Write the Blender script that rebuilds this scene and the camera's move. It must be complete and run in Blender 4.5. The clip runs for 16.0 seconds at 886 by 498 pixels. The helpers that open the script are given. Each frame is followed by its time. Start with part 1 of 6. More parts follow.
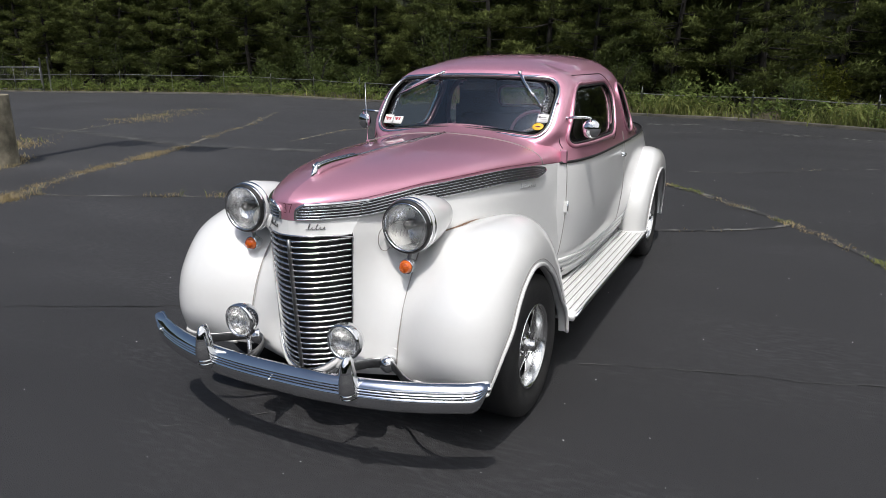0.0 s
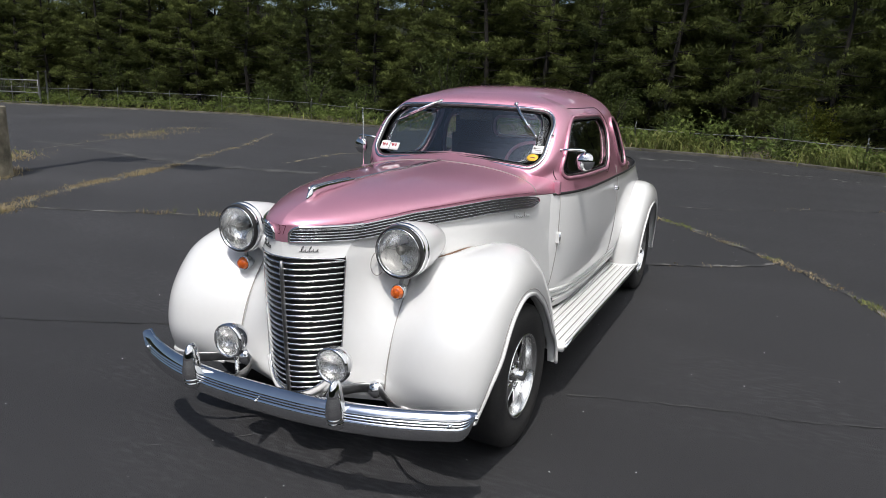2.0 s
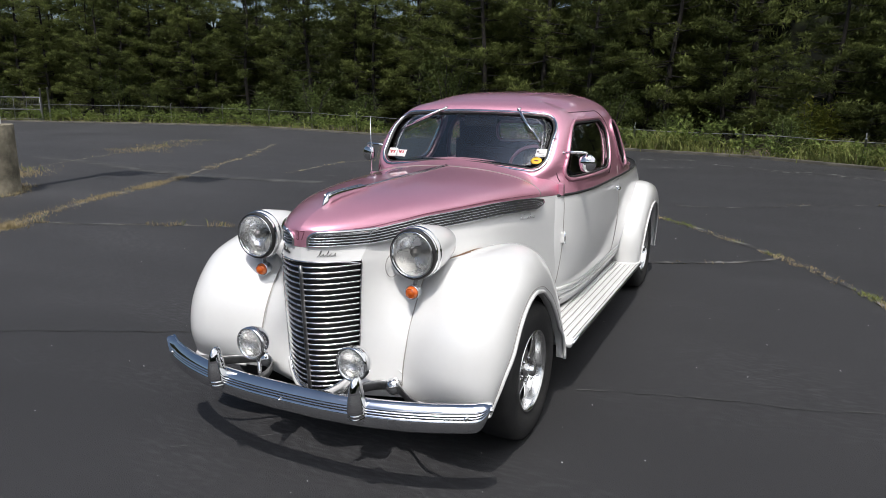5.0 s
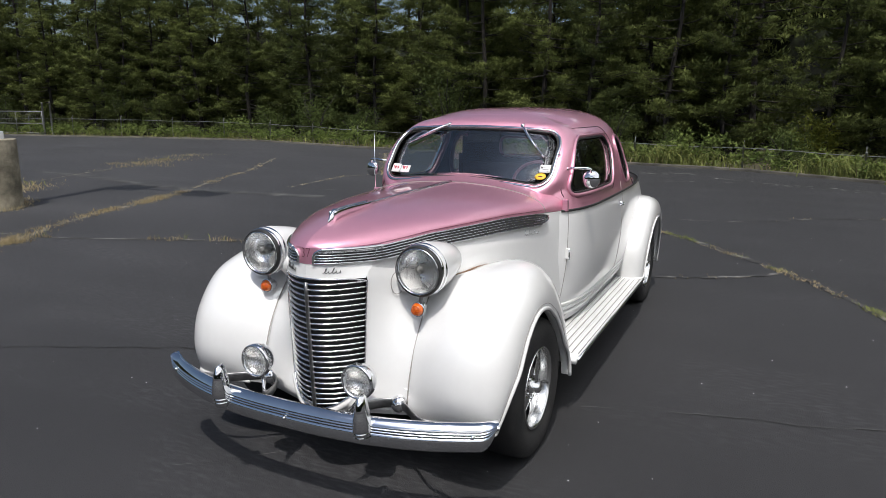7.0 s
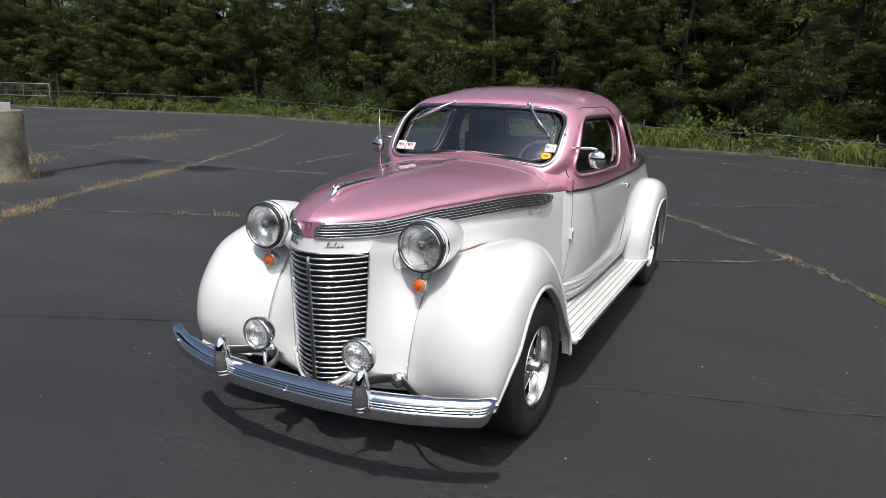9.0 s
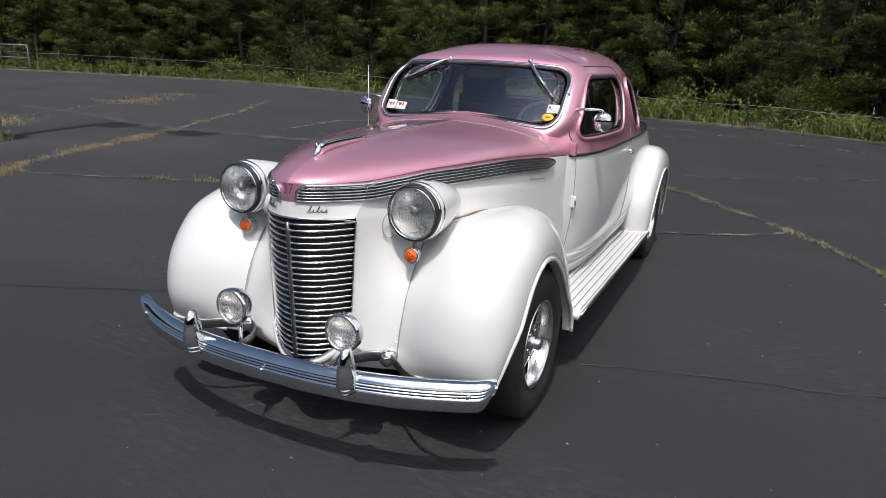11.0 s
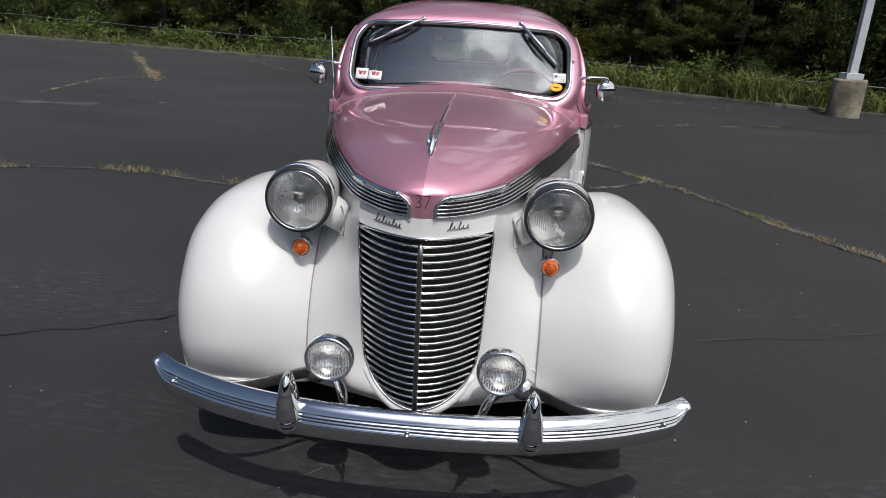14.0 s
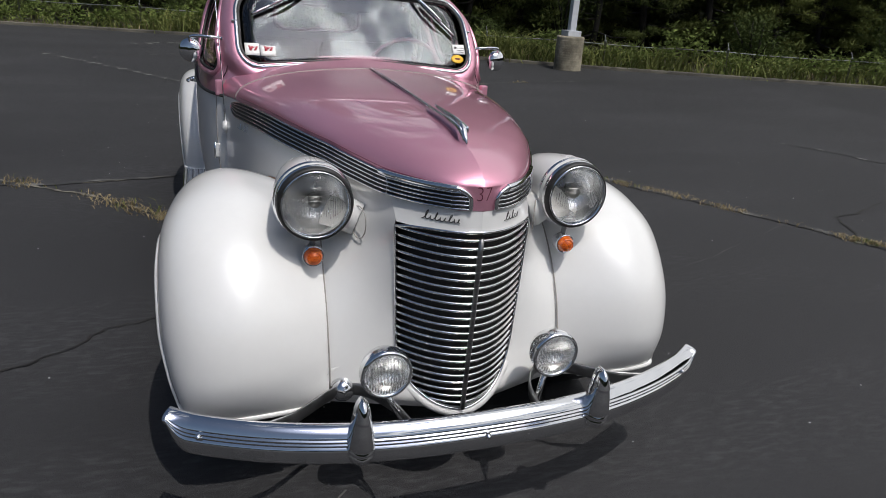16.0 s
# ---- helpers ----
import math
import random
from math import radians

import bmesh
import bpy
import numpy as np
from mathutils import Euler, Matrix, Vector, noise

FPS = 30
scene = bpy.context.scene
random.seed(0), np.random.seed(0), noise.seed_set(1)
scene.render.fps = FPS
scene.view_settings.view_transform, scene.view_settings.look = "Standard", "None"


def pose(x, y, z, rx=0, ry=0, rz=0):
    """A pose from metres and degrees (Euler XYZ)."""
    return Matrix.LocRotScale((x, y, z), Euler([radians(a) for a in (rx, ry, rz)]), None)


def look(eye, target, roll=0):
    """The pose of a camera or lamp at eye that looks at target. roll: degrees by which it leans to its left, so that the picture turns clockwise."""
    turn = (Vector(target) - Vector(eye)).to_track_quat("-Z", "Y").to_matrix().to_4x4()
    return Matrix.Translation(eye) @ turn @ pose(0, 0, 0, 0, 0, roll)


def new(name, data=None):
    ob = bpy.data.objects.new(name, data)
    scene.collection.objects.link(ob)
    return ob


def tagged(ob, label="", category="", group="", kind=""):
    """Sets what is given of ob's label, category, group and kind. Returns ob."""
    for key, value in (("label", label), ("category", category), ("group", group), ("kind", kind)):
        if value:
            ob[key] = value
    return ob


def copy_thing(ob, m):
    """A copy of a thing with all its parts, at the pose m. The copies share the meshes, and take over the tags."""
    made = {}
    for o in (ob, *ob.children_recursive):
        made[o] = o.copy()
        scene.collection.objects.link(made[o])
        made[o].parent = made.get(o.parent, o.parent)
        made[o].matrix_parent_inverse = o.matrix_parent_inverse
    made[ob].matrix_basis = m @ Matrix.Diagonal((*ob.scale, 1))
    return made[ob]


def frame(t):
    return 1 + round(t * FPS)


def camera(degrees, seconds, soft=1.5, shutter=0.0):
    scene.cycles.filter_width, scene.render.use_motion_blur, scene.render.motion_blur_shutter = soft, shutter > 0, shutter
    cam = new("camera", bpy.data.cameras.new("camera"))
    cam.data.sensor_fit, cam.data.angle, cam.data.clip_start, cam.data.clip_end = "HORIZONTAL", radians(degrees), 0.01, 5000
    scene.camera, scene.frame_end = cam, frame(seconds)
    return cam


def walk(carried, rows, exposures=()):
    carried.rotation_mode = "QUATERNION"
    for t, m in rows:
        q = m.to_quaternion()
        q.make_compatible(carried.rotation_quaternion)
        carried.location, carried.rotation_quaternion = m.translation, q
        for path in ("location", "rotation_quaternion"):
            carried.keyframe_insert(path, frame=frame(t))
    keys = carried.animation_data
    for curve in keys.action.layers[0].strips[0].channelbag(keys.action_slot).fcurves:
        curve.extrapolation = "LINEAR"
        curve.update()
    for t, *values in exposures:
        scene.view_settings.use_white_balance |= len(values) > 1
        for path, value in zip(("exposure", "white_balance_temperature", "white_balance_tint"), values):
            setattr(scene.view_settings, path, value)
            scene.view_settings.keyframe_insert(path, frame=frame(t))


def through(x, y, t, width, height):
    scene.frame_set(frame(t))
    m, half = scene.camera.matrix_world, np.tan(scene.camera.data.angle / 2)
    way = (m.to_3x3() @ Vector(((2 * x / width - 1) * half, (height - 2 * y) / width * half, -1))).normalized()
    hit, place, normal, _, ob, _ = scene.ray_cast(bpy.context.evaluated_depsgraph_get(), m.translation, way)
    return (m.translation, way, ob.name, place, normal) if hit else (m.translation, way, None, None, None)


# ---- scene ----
cam = camera(66.0, 16.0, soft=0.8)
# seconds, eye x y z in metres, yaw, pitch and roll in degrees
PATH = [
    (0.0, 1.7030, -2.7812, 1.6128, 26.386, -15.657, -0.290),
    (0.5, 1.7026, -2.7931, 1.6032, 26.231, -15.829, 0.726),
    (1.0, 1.7060, -2.7933, 1.6039, 26.011, -16.030, 0.790),
    (1.5, 1.7052, -2.7919, 1.6089, 25.655, -13.411, 0.947),
    (2.0, 1.7031, -2.7938, 1.6165, 25.647, -13.420, 1.840),
    (2.5, 1.7028, -2.7935, 1.6193, 25.575, -13.499, 1.184),
    (3.0, 1.7048, -2.8056, 1.6213, 25.874, -13.366, 1.342),
    (3.5, 1.7053, -2.8398, 1.6245, 26.417, -13.319, 3.253),
    (5.8, 1.7293, -2.9384, 1.6283, 25.624, -12.803, -0.815),
    (6.0, 1.7129, -2.9329, 1.6427, 25.527, -12.559, -0.183),
    (6.5, 1.7008, -2.9263, 1.6408, 25.752, -11.865, 0.089),
    (7.0, 1.6986, -2.9259, 1.6404, 25.876, -11.840, 0.277),
    (7.5, 1.6966, -2.9250, 1.6379, 25.924, -12.592, 0.744),
    (8.0, 1.6992, -2.9235, 1.6326, 26.097, -13.157, 1.430),
    (8.5, 1.7037, -2.9238, 1.6264, 26.190, -13.213, 1.442),
    (9.0, 1.7099, -2.9208, 1.6239, 26.306, -13.463, 1.307),
    (9.2, 1.7163, -2.9230, 1.6327, 26.402, -14.143, 1.404),
    (11.3, 1.4846, -2.6849, 1.5356, 24.483, -16.195, 2.642),
    (11.5, 1.3889, -2.6969, 1.5421, 22.059, -16.354, 1.550),
    (12.0, 1.1881, -2.6770, 1.5506, 17.781, -15.633, 3.493),
    (12.5, 0.9503, -2.5761, 1.5515, 17.639, -16.659, -0.209),
    (13.0, 0.6904, -2.5365, 1.5370, 14.141, -18.040, 2.854),
    (13.5, 0.3980, -2.5995, 1.5681, 7.990, -18.562, 1.617),
    (14.0, 0.1757, -2.5706, 1.5568, 3.436, -19.038, 3.175),
    (14.5, -0.0456, -2.4657, 1.5372, -2.363, -20.208, 1.555),
    (15.0, -0.2679, -2.4113, 1.5261, -6.879, -22.644, 3.279),
    (15.5, -0.5029, -2.4020, 1.5628, -14.503, -20.928, 1.885),
    (16.0, -0.7034, -2.3417, 1.5598, -20.074, -20.878, 4.034),
]
walk(cam, [(t, pose(x, y, z, 90 + p, 0, w) @ pose(0, 0, 0, 0, 0, r)) for t, x, y, z, w, p, r in PATH],
     exposures=[(0.0, -0.17), (3.0, -0.08), (9.2, -0.06), (11.5, -0.20), (14.5, -0.42), (16.0, -0.47)])

# ---- sky and sun: high sun behind the camera ----
SUN_WAY = Vector((0.13, -0.49, 1.0)).normalized()
world = bpy.data.worlds.new("sky")
scene.world = world
world.use_nodes = True
wn, wl = world.node_tree.nodes, world.node_tree.links
wn.clear()
w_out = wn.new("ShaderNodeOutputWorld")
w_bg = wn.new("ShaderNodeBackground")
w_sky = wn.new("ShaderNodeTexSky")
w_sky.sky_type = "NISHITA"
w_sky.sun_disc = False
w_sky.sun_elevation = math.asin(SUN_WAY.z)
w_sky.sun_rotation = math.atan2(SUN_WAY.x, SUN_WAY.y)
w_co = wn.new("ShaderNodeTexCoord")
w_map = wn.new("ShaderNodeMapping")
w_map.inputs["Scale"].default_value = (1.0, 1.0, 1.3)
w_map.inputs["Location"].default_value = (14.0, 4.4, 7.5)
w_noise = wn.new("ShaderNodeTexNoise")
w_noise.inputs["Scale"].default_value = 7.0
w_noise.inputs["Detail"].default_value = 9.0
w_noise.inputs["Roughness"].default_value = 0.56
w_ramp = wn.new("ShaderNodeValToRGB")
w_ramp.color_ramp.elements[0].position = 0.53
w_ramp.color_ramp.elements[1].position = 0.65
w_mix = wn.new("ShaderNodeMix")
w_mix.data_type = "RGBA"
wl.new(w_co.outputs["Generated"], w_map.inputs["Vector"])
wl.new(w_map.outputs["Vector"], w_noise.inputs["Vector"])
# the cumulus thickens towards the east
w_east = wn.new("ShaderNodeVectorMath")
w_east.operation = "DOT_PRODUCT"
w_east.inputs[1].default_value = (0.34, 0.0, 0.0)
wl.new(w_co.outputs["Generated"], w_east.inputs[0])
w_bank = wn.new("ShaderNodeMath")
w_bank.operation = "ADD"
wl.new(w_noise.outputs["Fac"], w_bank.inputs[0])
wl.new(w_east.outputs["Value"], w_bank.inputs[1])
wl.new(w_bank.outputs["Value"], w_ramp.inputs["Fac"])
wl.new(w_ramp.outputs["Color"], w_mix.inputs[0])
# clouds glow where they stand near the sun
w_dot = wn.new("ShaderNodeVectorMath")
w_dot.operation = "DOT_PRODUCT"
w_dot.inputs[1].default_value = SUN_WAY
wl.new(w_co.outputs["Generated"], w_dot.inputs[0])
w_near = wn.new("ShaderNodeMapRange")
w_near.interpolation_type = "SMOOTHSTEP"
w_near.inputs["From Min"].default_value, w_near.inputs["From Max"].default_value = 0.86, 1.0
w_near.inputs["To Min"].default_value, w_near.inputs["To Max"].default_value = 1.0, 6.0
wl.new(w_dot.outputs["Value"], w_near.inputs["Value"])
w_gain = wn.new("ShaderNodeVectorMath")
w_gain.operation = "SCALE"
w_gain.inputs[0].default_value = (14.0, 14.2, 14.7)
wl.new(w_near.outputs["Result"], w_gain.inputs["Scale"])
wl.new(w_gain.outputs["Vector"], w_mix.inputs[7])
# humid air brightens the blue close to the sun
w_haze = wn.new("ShaderNodeMapRange")
w_haze.interpolation_type = "SMOOTHSTEP"
w_haze.inputs["From Min"].default_value, w_haze.inputs["From Max"].default_value = 0.85, 1.0
w_haze.inputs["To Min"].default_value, w_haze.inputs["To Max"].default_value = 1.0, 5.0
wl.new(w_dot.outputs["Value"], w_haze.inputs["Value"])
w_blue = wn.new("ShaderNodeVectorMath")
w_blue.operation = "SCALE"
wl.new(w_sky.outputs["Color"], w_blue.inputs[0])
wl.new(w_haze.outputs["Result"], w_blue.inputs["Scale"])
w_tint = wn.new("ShaderNodeVectorMath")
w_tint.operation = "MULTIPLY"
w_tint.inputs[1].default_value = (1.0, 0.985, 0.97)
wl.new(w_blue.outputs["Vector"], w_tint.inputs[0])
wl.new(w_tint.outputs["Vector"], w_mix.inputs[6])
wl.new(w_mix.outputs[2], w_bg.inputs["Color"])
w_bg.inputs["Strength"].default_value = 0.080
wl.new(w_bg.outputs["Background"], w_out.inputs["Surface"])

sun = new("sun", bpy.data.lights.new("sun", "SUN"))
sun.data.energy = 3.35
sun.data.angle = radians(0.55)
sun.data.color = (1.0, 0.955, 0.895)
sun.matrix_world = look(SUN_WAY * 60, (0, 0, 0))


# ---- materials ----
def material(name, color, rough=0.5, metal=0.0, coat=0.0, **more):
    m = bpy.data.materials.new(name)
    m.use_nodes = True
    p = m.node_tree.nodes["Principled BSDF"]
    p.inputs["Base Color"].default_value = (*color, 1)
    p.inputs["Roughness"].default_value = rough
    p.inputs["Metallic"].default_value = metal
    p.inputs["Coat Weight"].default_value = coat
    p.inputs["Coat Roughness"].default_value = 0.02
    for key, value in more.items():
        p.inputs[key.replace("_", " ")].default_value = value
    return m


def vary(m, scale, low, high, detail=5.0, rough=None, bump=0.0, bump_scale=None, spread=(0.35, 0.65), second=None):
    """Two-scale colour noise, with roughness and bump that follow it."""
    n, l = m.node_tree.nodes, m.node_tree.links
    p = n["Principled BSDF"]
    co = n.new("ShaderNodeTexCoord")
    tex = n.new("ShaderNodeTexNoise")
    tex.inputs["Scale"].default_value = scale
    tex.inputs["Detail"].default_value = detail
    l.new(co.outputs["Object"], tex.inputs["Vector"])
    ramp = n.new("ShaderNodeValToRGB")
    ramp.color_ramp.elements[0].position, ramp.color_ramp.elements[1].position = spread
    ramp.color_ramp.elements[0].color = (*low, 1)
    ramp.color_ramp.elements[1].color = (*high, 1)
    l.new(tex.outputs["Fac"], ramp.inputs["Fac"])
    col = ramp.outputs["Color"]
    if second:
        scale2, dark, light = second
        tex2 = n.new("ShaderNodeTexNoise")
        tex2.inputs["Scale"].default_value = scale2
        tex2.inputs["Detail"].default_value = 6.0
        l.new(co.outputs["Object"], tex2.inputs["Vector"])
        ramp2 = n.new("ShaderNodeValToRGB")
        ramp2.color_ramp.elements[0].position, ramp2.color_ramp.elements[1].position = 0.3, 0.7
        ramp2.color_ramp.elements[0].color = (dark, dark, dark, 1)
        ramp2.color_ramp.elements[1].color = (light, light, light, 1)
        l.new(tex2.outputs["Fac"], ramp2.inputs["Fac"])
        mul = n.new("ShaderNodeMix")
        mul.data_type, mul.blend_type = "RGBA", "MULTIPLY"
        mul.inputs[0].default_value = 1.0
        l.new(col, mul.inputs[6])
        l.new(ramp2.outputs["Color"], mul.inputs[7])
        col = mul.outputs[2]
    l.new(col, p.inputs["Base Color"])
    if rough:
        mr = n.new("ShaderNodeMapRange")
        mr.inputs["To Min"].default_value, mr.inputs["To Max"].default_value = rough
        l.new(tex.outputs["Fac"], mr.inputs["Value"])
        l.new(mr.outputs["Result"], p.inputs["Roughness"])
    if bump:
        bt = n.new("ShaderNodeTexNoise")
        bt.inputs["Scale"].default_value = bump_scale or scale * 8
        bt.inputs["Detail"].default_value = 4.0
        l.new(co.outputs["Object"], bt.inputs["Vector"])
        b = n.new("ShaderNodeBump")
        b.inputs["Strength"].default_value = bump
        b.inputs["Distance"].default_value = 0.01
        l.new(bt.outputs["Fac"], b.inputs["Height"])
        l.new(b.outputs["Normal"], p.inputs["Normal"])
    return m


PINK = vary(material("rose metallic paint", (0.5, 0.22, 0.31), 0.42, 0.74, 1.0), 900, (0.65, 0.30, 0.40), (0.77, 0.375, 0.485), second=(1.3, 0.94, 1.04))
WHITE = vary(material("white enamel paint", (0.8, 0.79, 0.75), 0.3, 0.0, 0.9), 1.6, (0.690, 0.690, 0.682), (0.730, 0.730, 0.722), second=(40, 0.985, 1.0))
CHROME = vary(material("chrome", (0.78, 0.79, 0.8), 0.06, 1.0), 9, (0.74, 0.75, 0.76), (0.82, 0.82, 0.83), rough=(0.03, 0.10))
ALLOY = vary(material("polished alloy", (0.75, 0.75, 0.75), 0.2, 1.0), 14, (0.72, 0.72, 0.71), (0.84, 0.84, 0.83), rough=(0.14, 0.26))
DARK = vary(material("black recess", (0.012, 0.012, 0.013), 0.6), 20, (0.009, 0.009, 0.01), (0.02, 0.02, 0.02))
GREYMETAL = vary(material("dull steel", (0.25, 0.25, 0.26), 0.35, 1.0), 18, (0.2, 0.2, 0.2), (0.32, 0.32, 0.32), rough=(0.25, 0.45))
RUBBER = vary(material("tyre rubber", (0.02, 0.02, 0.02), 0.7), 12, (0.015, 0.015, 0.016), (0.03, 0.029, 0.028), rough=(0.55, 0.8), bump=0.2, bump_scale=160)
BLACKRUBBER = vary(material("rubber seal", (0.015, 0.015, 0.015), 0.5), 30, (0.01, 0.01, 0.01), (0.022, 0.022, 0.022))
GARNISH = vary(material("mauve painted garnish", (0.2, 0.1, 0.13), 0.45), 30, (0.15, 0.075, 0.10), (0.24, 0.125, 0.16))
SHUTLINE = material("dark rose shut line", (0.05, 0.018, 0.028), 0.7)
GROOVE = material("grey groove", (0.22, 0.22, 0.21), 0.8)
SEAM = material("panel gap", (0.30, 0.28, 0.26), 0.7)
JOINT = material("brown joint sealer", (0.17, 0.10, 0.06), 0.7)
PINSTRIPE = material("dark rose pinstripe", (0.16, 0.03, 0.06), 0.4)
INTERIOR = vary(material("grey mauve upholstery", (0.07, 0.06, 0.065), 0.8), 60, (0.05, 0.042, 0.048), (0.085, 0.07, 0.08), bump=0.3, bump_scale=300)
LINER = vary(material("dark headliner cloth", (0.06, 0.055, 0.06), 0.9), 80, (0.03, 0.028, 0.03), (0.045, 0.042, 0.045))
AMBER = vary(material("amber lens", (0.6, 0.1, 0.005), 0.12, 0.0, 1.0), 160, (0.42, 0.055, 0.003), (0.75, 0.15, 0.008))
STICKER = vary(material("white sticker", (0.75, 0.75, 0.74), 0.5), 50, (0.7, 0.7, 0.69), (0.78, 0.78, 0.77))
STICKER_RED = material("red print", (0.45, 0.06, 0.08), 0.5)
STICKER_YELLOW = material("yellow sticker", (0.75, 0.45, 0.03), 0.5)
SCRIPT = material("dark chrome script", (0.07, 0.07, 0.07), 0.3, 0.8)
# pale rose stands in for sunlight on the rear window's sill
SUNLIT_SILL = vary(material("pale sunlit sill colour", (0.75, 0.62, 0.65), 0.4), 30, (0.7, 0.57, 0.6), (0.8, 0.68, 0.7))
GLASS = material("window glass", (0.86, 0.93, 0.92), 0.0, 0.0, 0.0, IOR=1.75, Transmission_Weight=1.0)
LENS = material("headlamp lens glass", (1.0, 1.0, 1.0), 0.02, 0.0, 0.0, IOR=1.45, Transmission_Weight=1.0)
REFLECTOR = vary(material("lamp reflector", (0.9, 0.91, 0.92), 0.25, 0.9), 25, (0.86, 0.88, 0.9), (0.94, 0.95, 0.96), rough=(0.18, 0.34))
SLATCHROME = vary(material("brushed chrome slat", (0.8, 0.8, 0.8), 0.16, 1.0), 30, (0.76, 0.76, 0.76), (0.86, 0.86, 0.85), rough=(0.12, 0.20))


# ---- mesh helpers ----
def mesh(name, verts, faces, smooth=True):
    me = bpy.data.meshes.new(name)
    me.from_pydata([tuple(map(float, v)) for v in verts], [], [tuple(map(int, f)) for f in faces])
    me.polygons.foreach_set("use_smooth", [smooth] * len(me.polygons))
    me.update()
    return me


def part(name, geo, mat, parent=None, label=""):
    """Links (verts, faces[, smooth]) or a mesh as one object under a thing or a part."""
    me = geo if isinstance(geo, bpy.types.Mesh) else mesh(name, *geo)
    if mat is not None and not me.materials:
        me.materials.append(mat)
    ob = new(name, me)
    if parent is not None:
        ob.parent = parent
    if label:
        ob["label"] = label
    return ob


def both(geo):
    """The geometry and its mirror image across the car's centre plane."""
    v, f = np.array(geo[0], float), geo[1]
    return [geo, (v * (-1, 1, 1), [tuple(reversed(q)) for q in f], *geo[2:])]


def join(*geos):
    v, f, n = [], [], 0
    for g in geos:
        v += [tuple(p) for p in g[0]]
        f += [tuple(i + n for i in q) for q in g[1]]
        n += len(g[0])
    return v, f, all(g[2] for g in geos if len(g) > 2)


def moved(geo, m):
    return [tuple(m @ Vector(p)) for p in geo[0]], geo[1], *geo[2:]


def grid_faces(nu, nv, wrap_u=False, wrap_v=False):
    f = []
    for i in range(nu if wrap_u else nu - 1):
        for j in range(nv if wrap_v else nv - 1):
            a, b = i * nv + j, ((i + 1) % nu) * nv + j
            c, d = ((i + 1) % nu) * nv + (j + 1) % nv, i * nv + (j + 1) % nv
            f.append((a, b, c, d))
    return f


def flip(geo):
    return geo[0], [tuple(reversed(q)) for q in geo[1]], *geo[2:]


def patch(fn, nu, nv, u0=0.0, u1=1.0, v0=0.0, v1=1.0):
    v = [fn(u, w) for u in np.linspace(u0, u1, nu) for w in np.linspace(v0, v1, nv)]
    return v, grid_faces(nu, nv), True


def spline(table, t, col):
    """Smooth reading of a table whose first column grows."""
    xs = [r[0] for r in table]
    t = min(max(t, xs[0]), xs[-1])
    i = min(max(int(np.searchsorted(xs, t)) - 1, 0), len(xs) - 2)
    y = [r[col] for r in table]
    h = xs[i + 1] - xs[i]
    k = (t - xs[i]) / h

    def slope(j):
        if j == 0:
            return (y[1] - y[0]) / (xs[1] - xs[0])
        if j == len(xs) - 1:
            return (y[-1] - y[-2]) / (xs[-1] - xs[-2])
        a, b = (y[j] - y[j - 1]) / (xs[j] - xs[j - 1]), (y[j + 1] - y[j]) / (xs[j + 1] - xs[j])
        return 0.0 if a * b <= 0 else 2 * a * b / (a + b)
    m0, m1 = slope(i) * h, slope(i + 1) * h
    return (2 * k**3 - 3 * k**2 + 1) * y[i] + (k**3 - 2 * k**2 + k) * m0 + (-2 * k**3 + 3 * k**2) * y[i + 1] + (k**3 - k**2) * m1


def smooth_path(pts, n):
    """n points along a Catmull-Rom curve through pts."""
    p = [Vector(q) for q in pts]
    p = [p[0] * 2 - p[1], *p, p[-1] * 2 - p[-2]]
    out, seg = [], len(pts) - 1
    for t in np.linspace(0, seg, n):
        i = min(int(t), seg - 1)
        k = t - i
        a, b, c, d = p[i:i + 4]
        out.append(0.5 * (2 * b + (c - a) * k + (2 * a - 5 * b + 4 * c - d) * k * k + (3 * b - a - 3 * c + d) * k**3))
    return out


def tube(pts, r, sides=8, closed=False, flat=1.0, up=None):
    """A round bar along pts; r a number or one per point; flat squashes it across `up`."""
    pts = [Vector(p) for p in pts]
    n = len(pts)
    rs = r if isinstance(r, (list, tuple, np.ndarray)) else [r] * n
    v, ref = [], Vector(up) if up else None
    for i, p in enumerate(pts):
        a, b = pts[(i - 1) % n if closed else max(i - 1, 0)], pts[(i + 1) % n if closed else min(i + 1, n - 1)]
        t = (b - a).normalized()
        if ref is None:
            ref = Vector((0, 0, 1)) if abs(t.z) < 0.9 else Vector((1, 0, 0))
        side = t.cross(ref).normalized()
        top = side.cross(t).normalized()
        if up is None:
            ref = top
        for k in range(sides):
            w = 2 * math.pi * k / sides
            v.append(tuple(p + rs[i] * (side * math.cos(w) + top * math.sin(w) * flat)))
    f = [tuple(reversed(q)) for q in grid_faces(n, sides, closed, True)]
    if not closed:
        f += [tuple(range(sides)), tuple(range((n - 1) * sides, n * sides))[::-1]]
        f[-2], f[-1] = tuple(reversed(f[-2])), tuple(reversed(f[-1]))
    return v, f, True


def lathe(profile, segs=32, axis="y"):
    """Turns (radius, along) pairs round an axis."""
    v = []
    for r, h in profile:
        for k in range(segs):
            w = 2 * math.pi * k / segs
            c, s = r * math.cos(w), r * math.sin(w)
            v.append({"x": (h, c, s), "y": (c, h, s), "z": (c, s, h)}[axis])
    f = grid_faces(len(profile), segs, False, True)
    return v, f, True


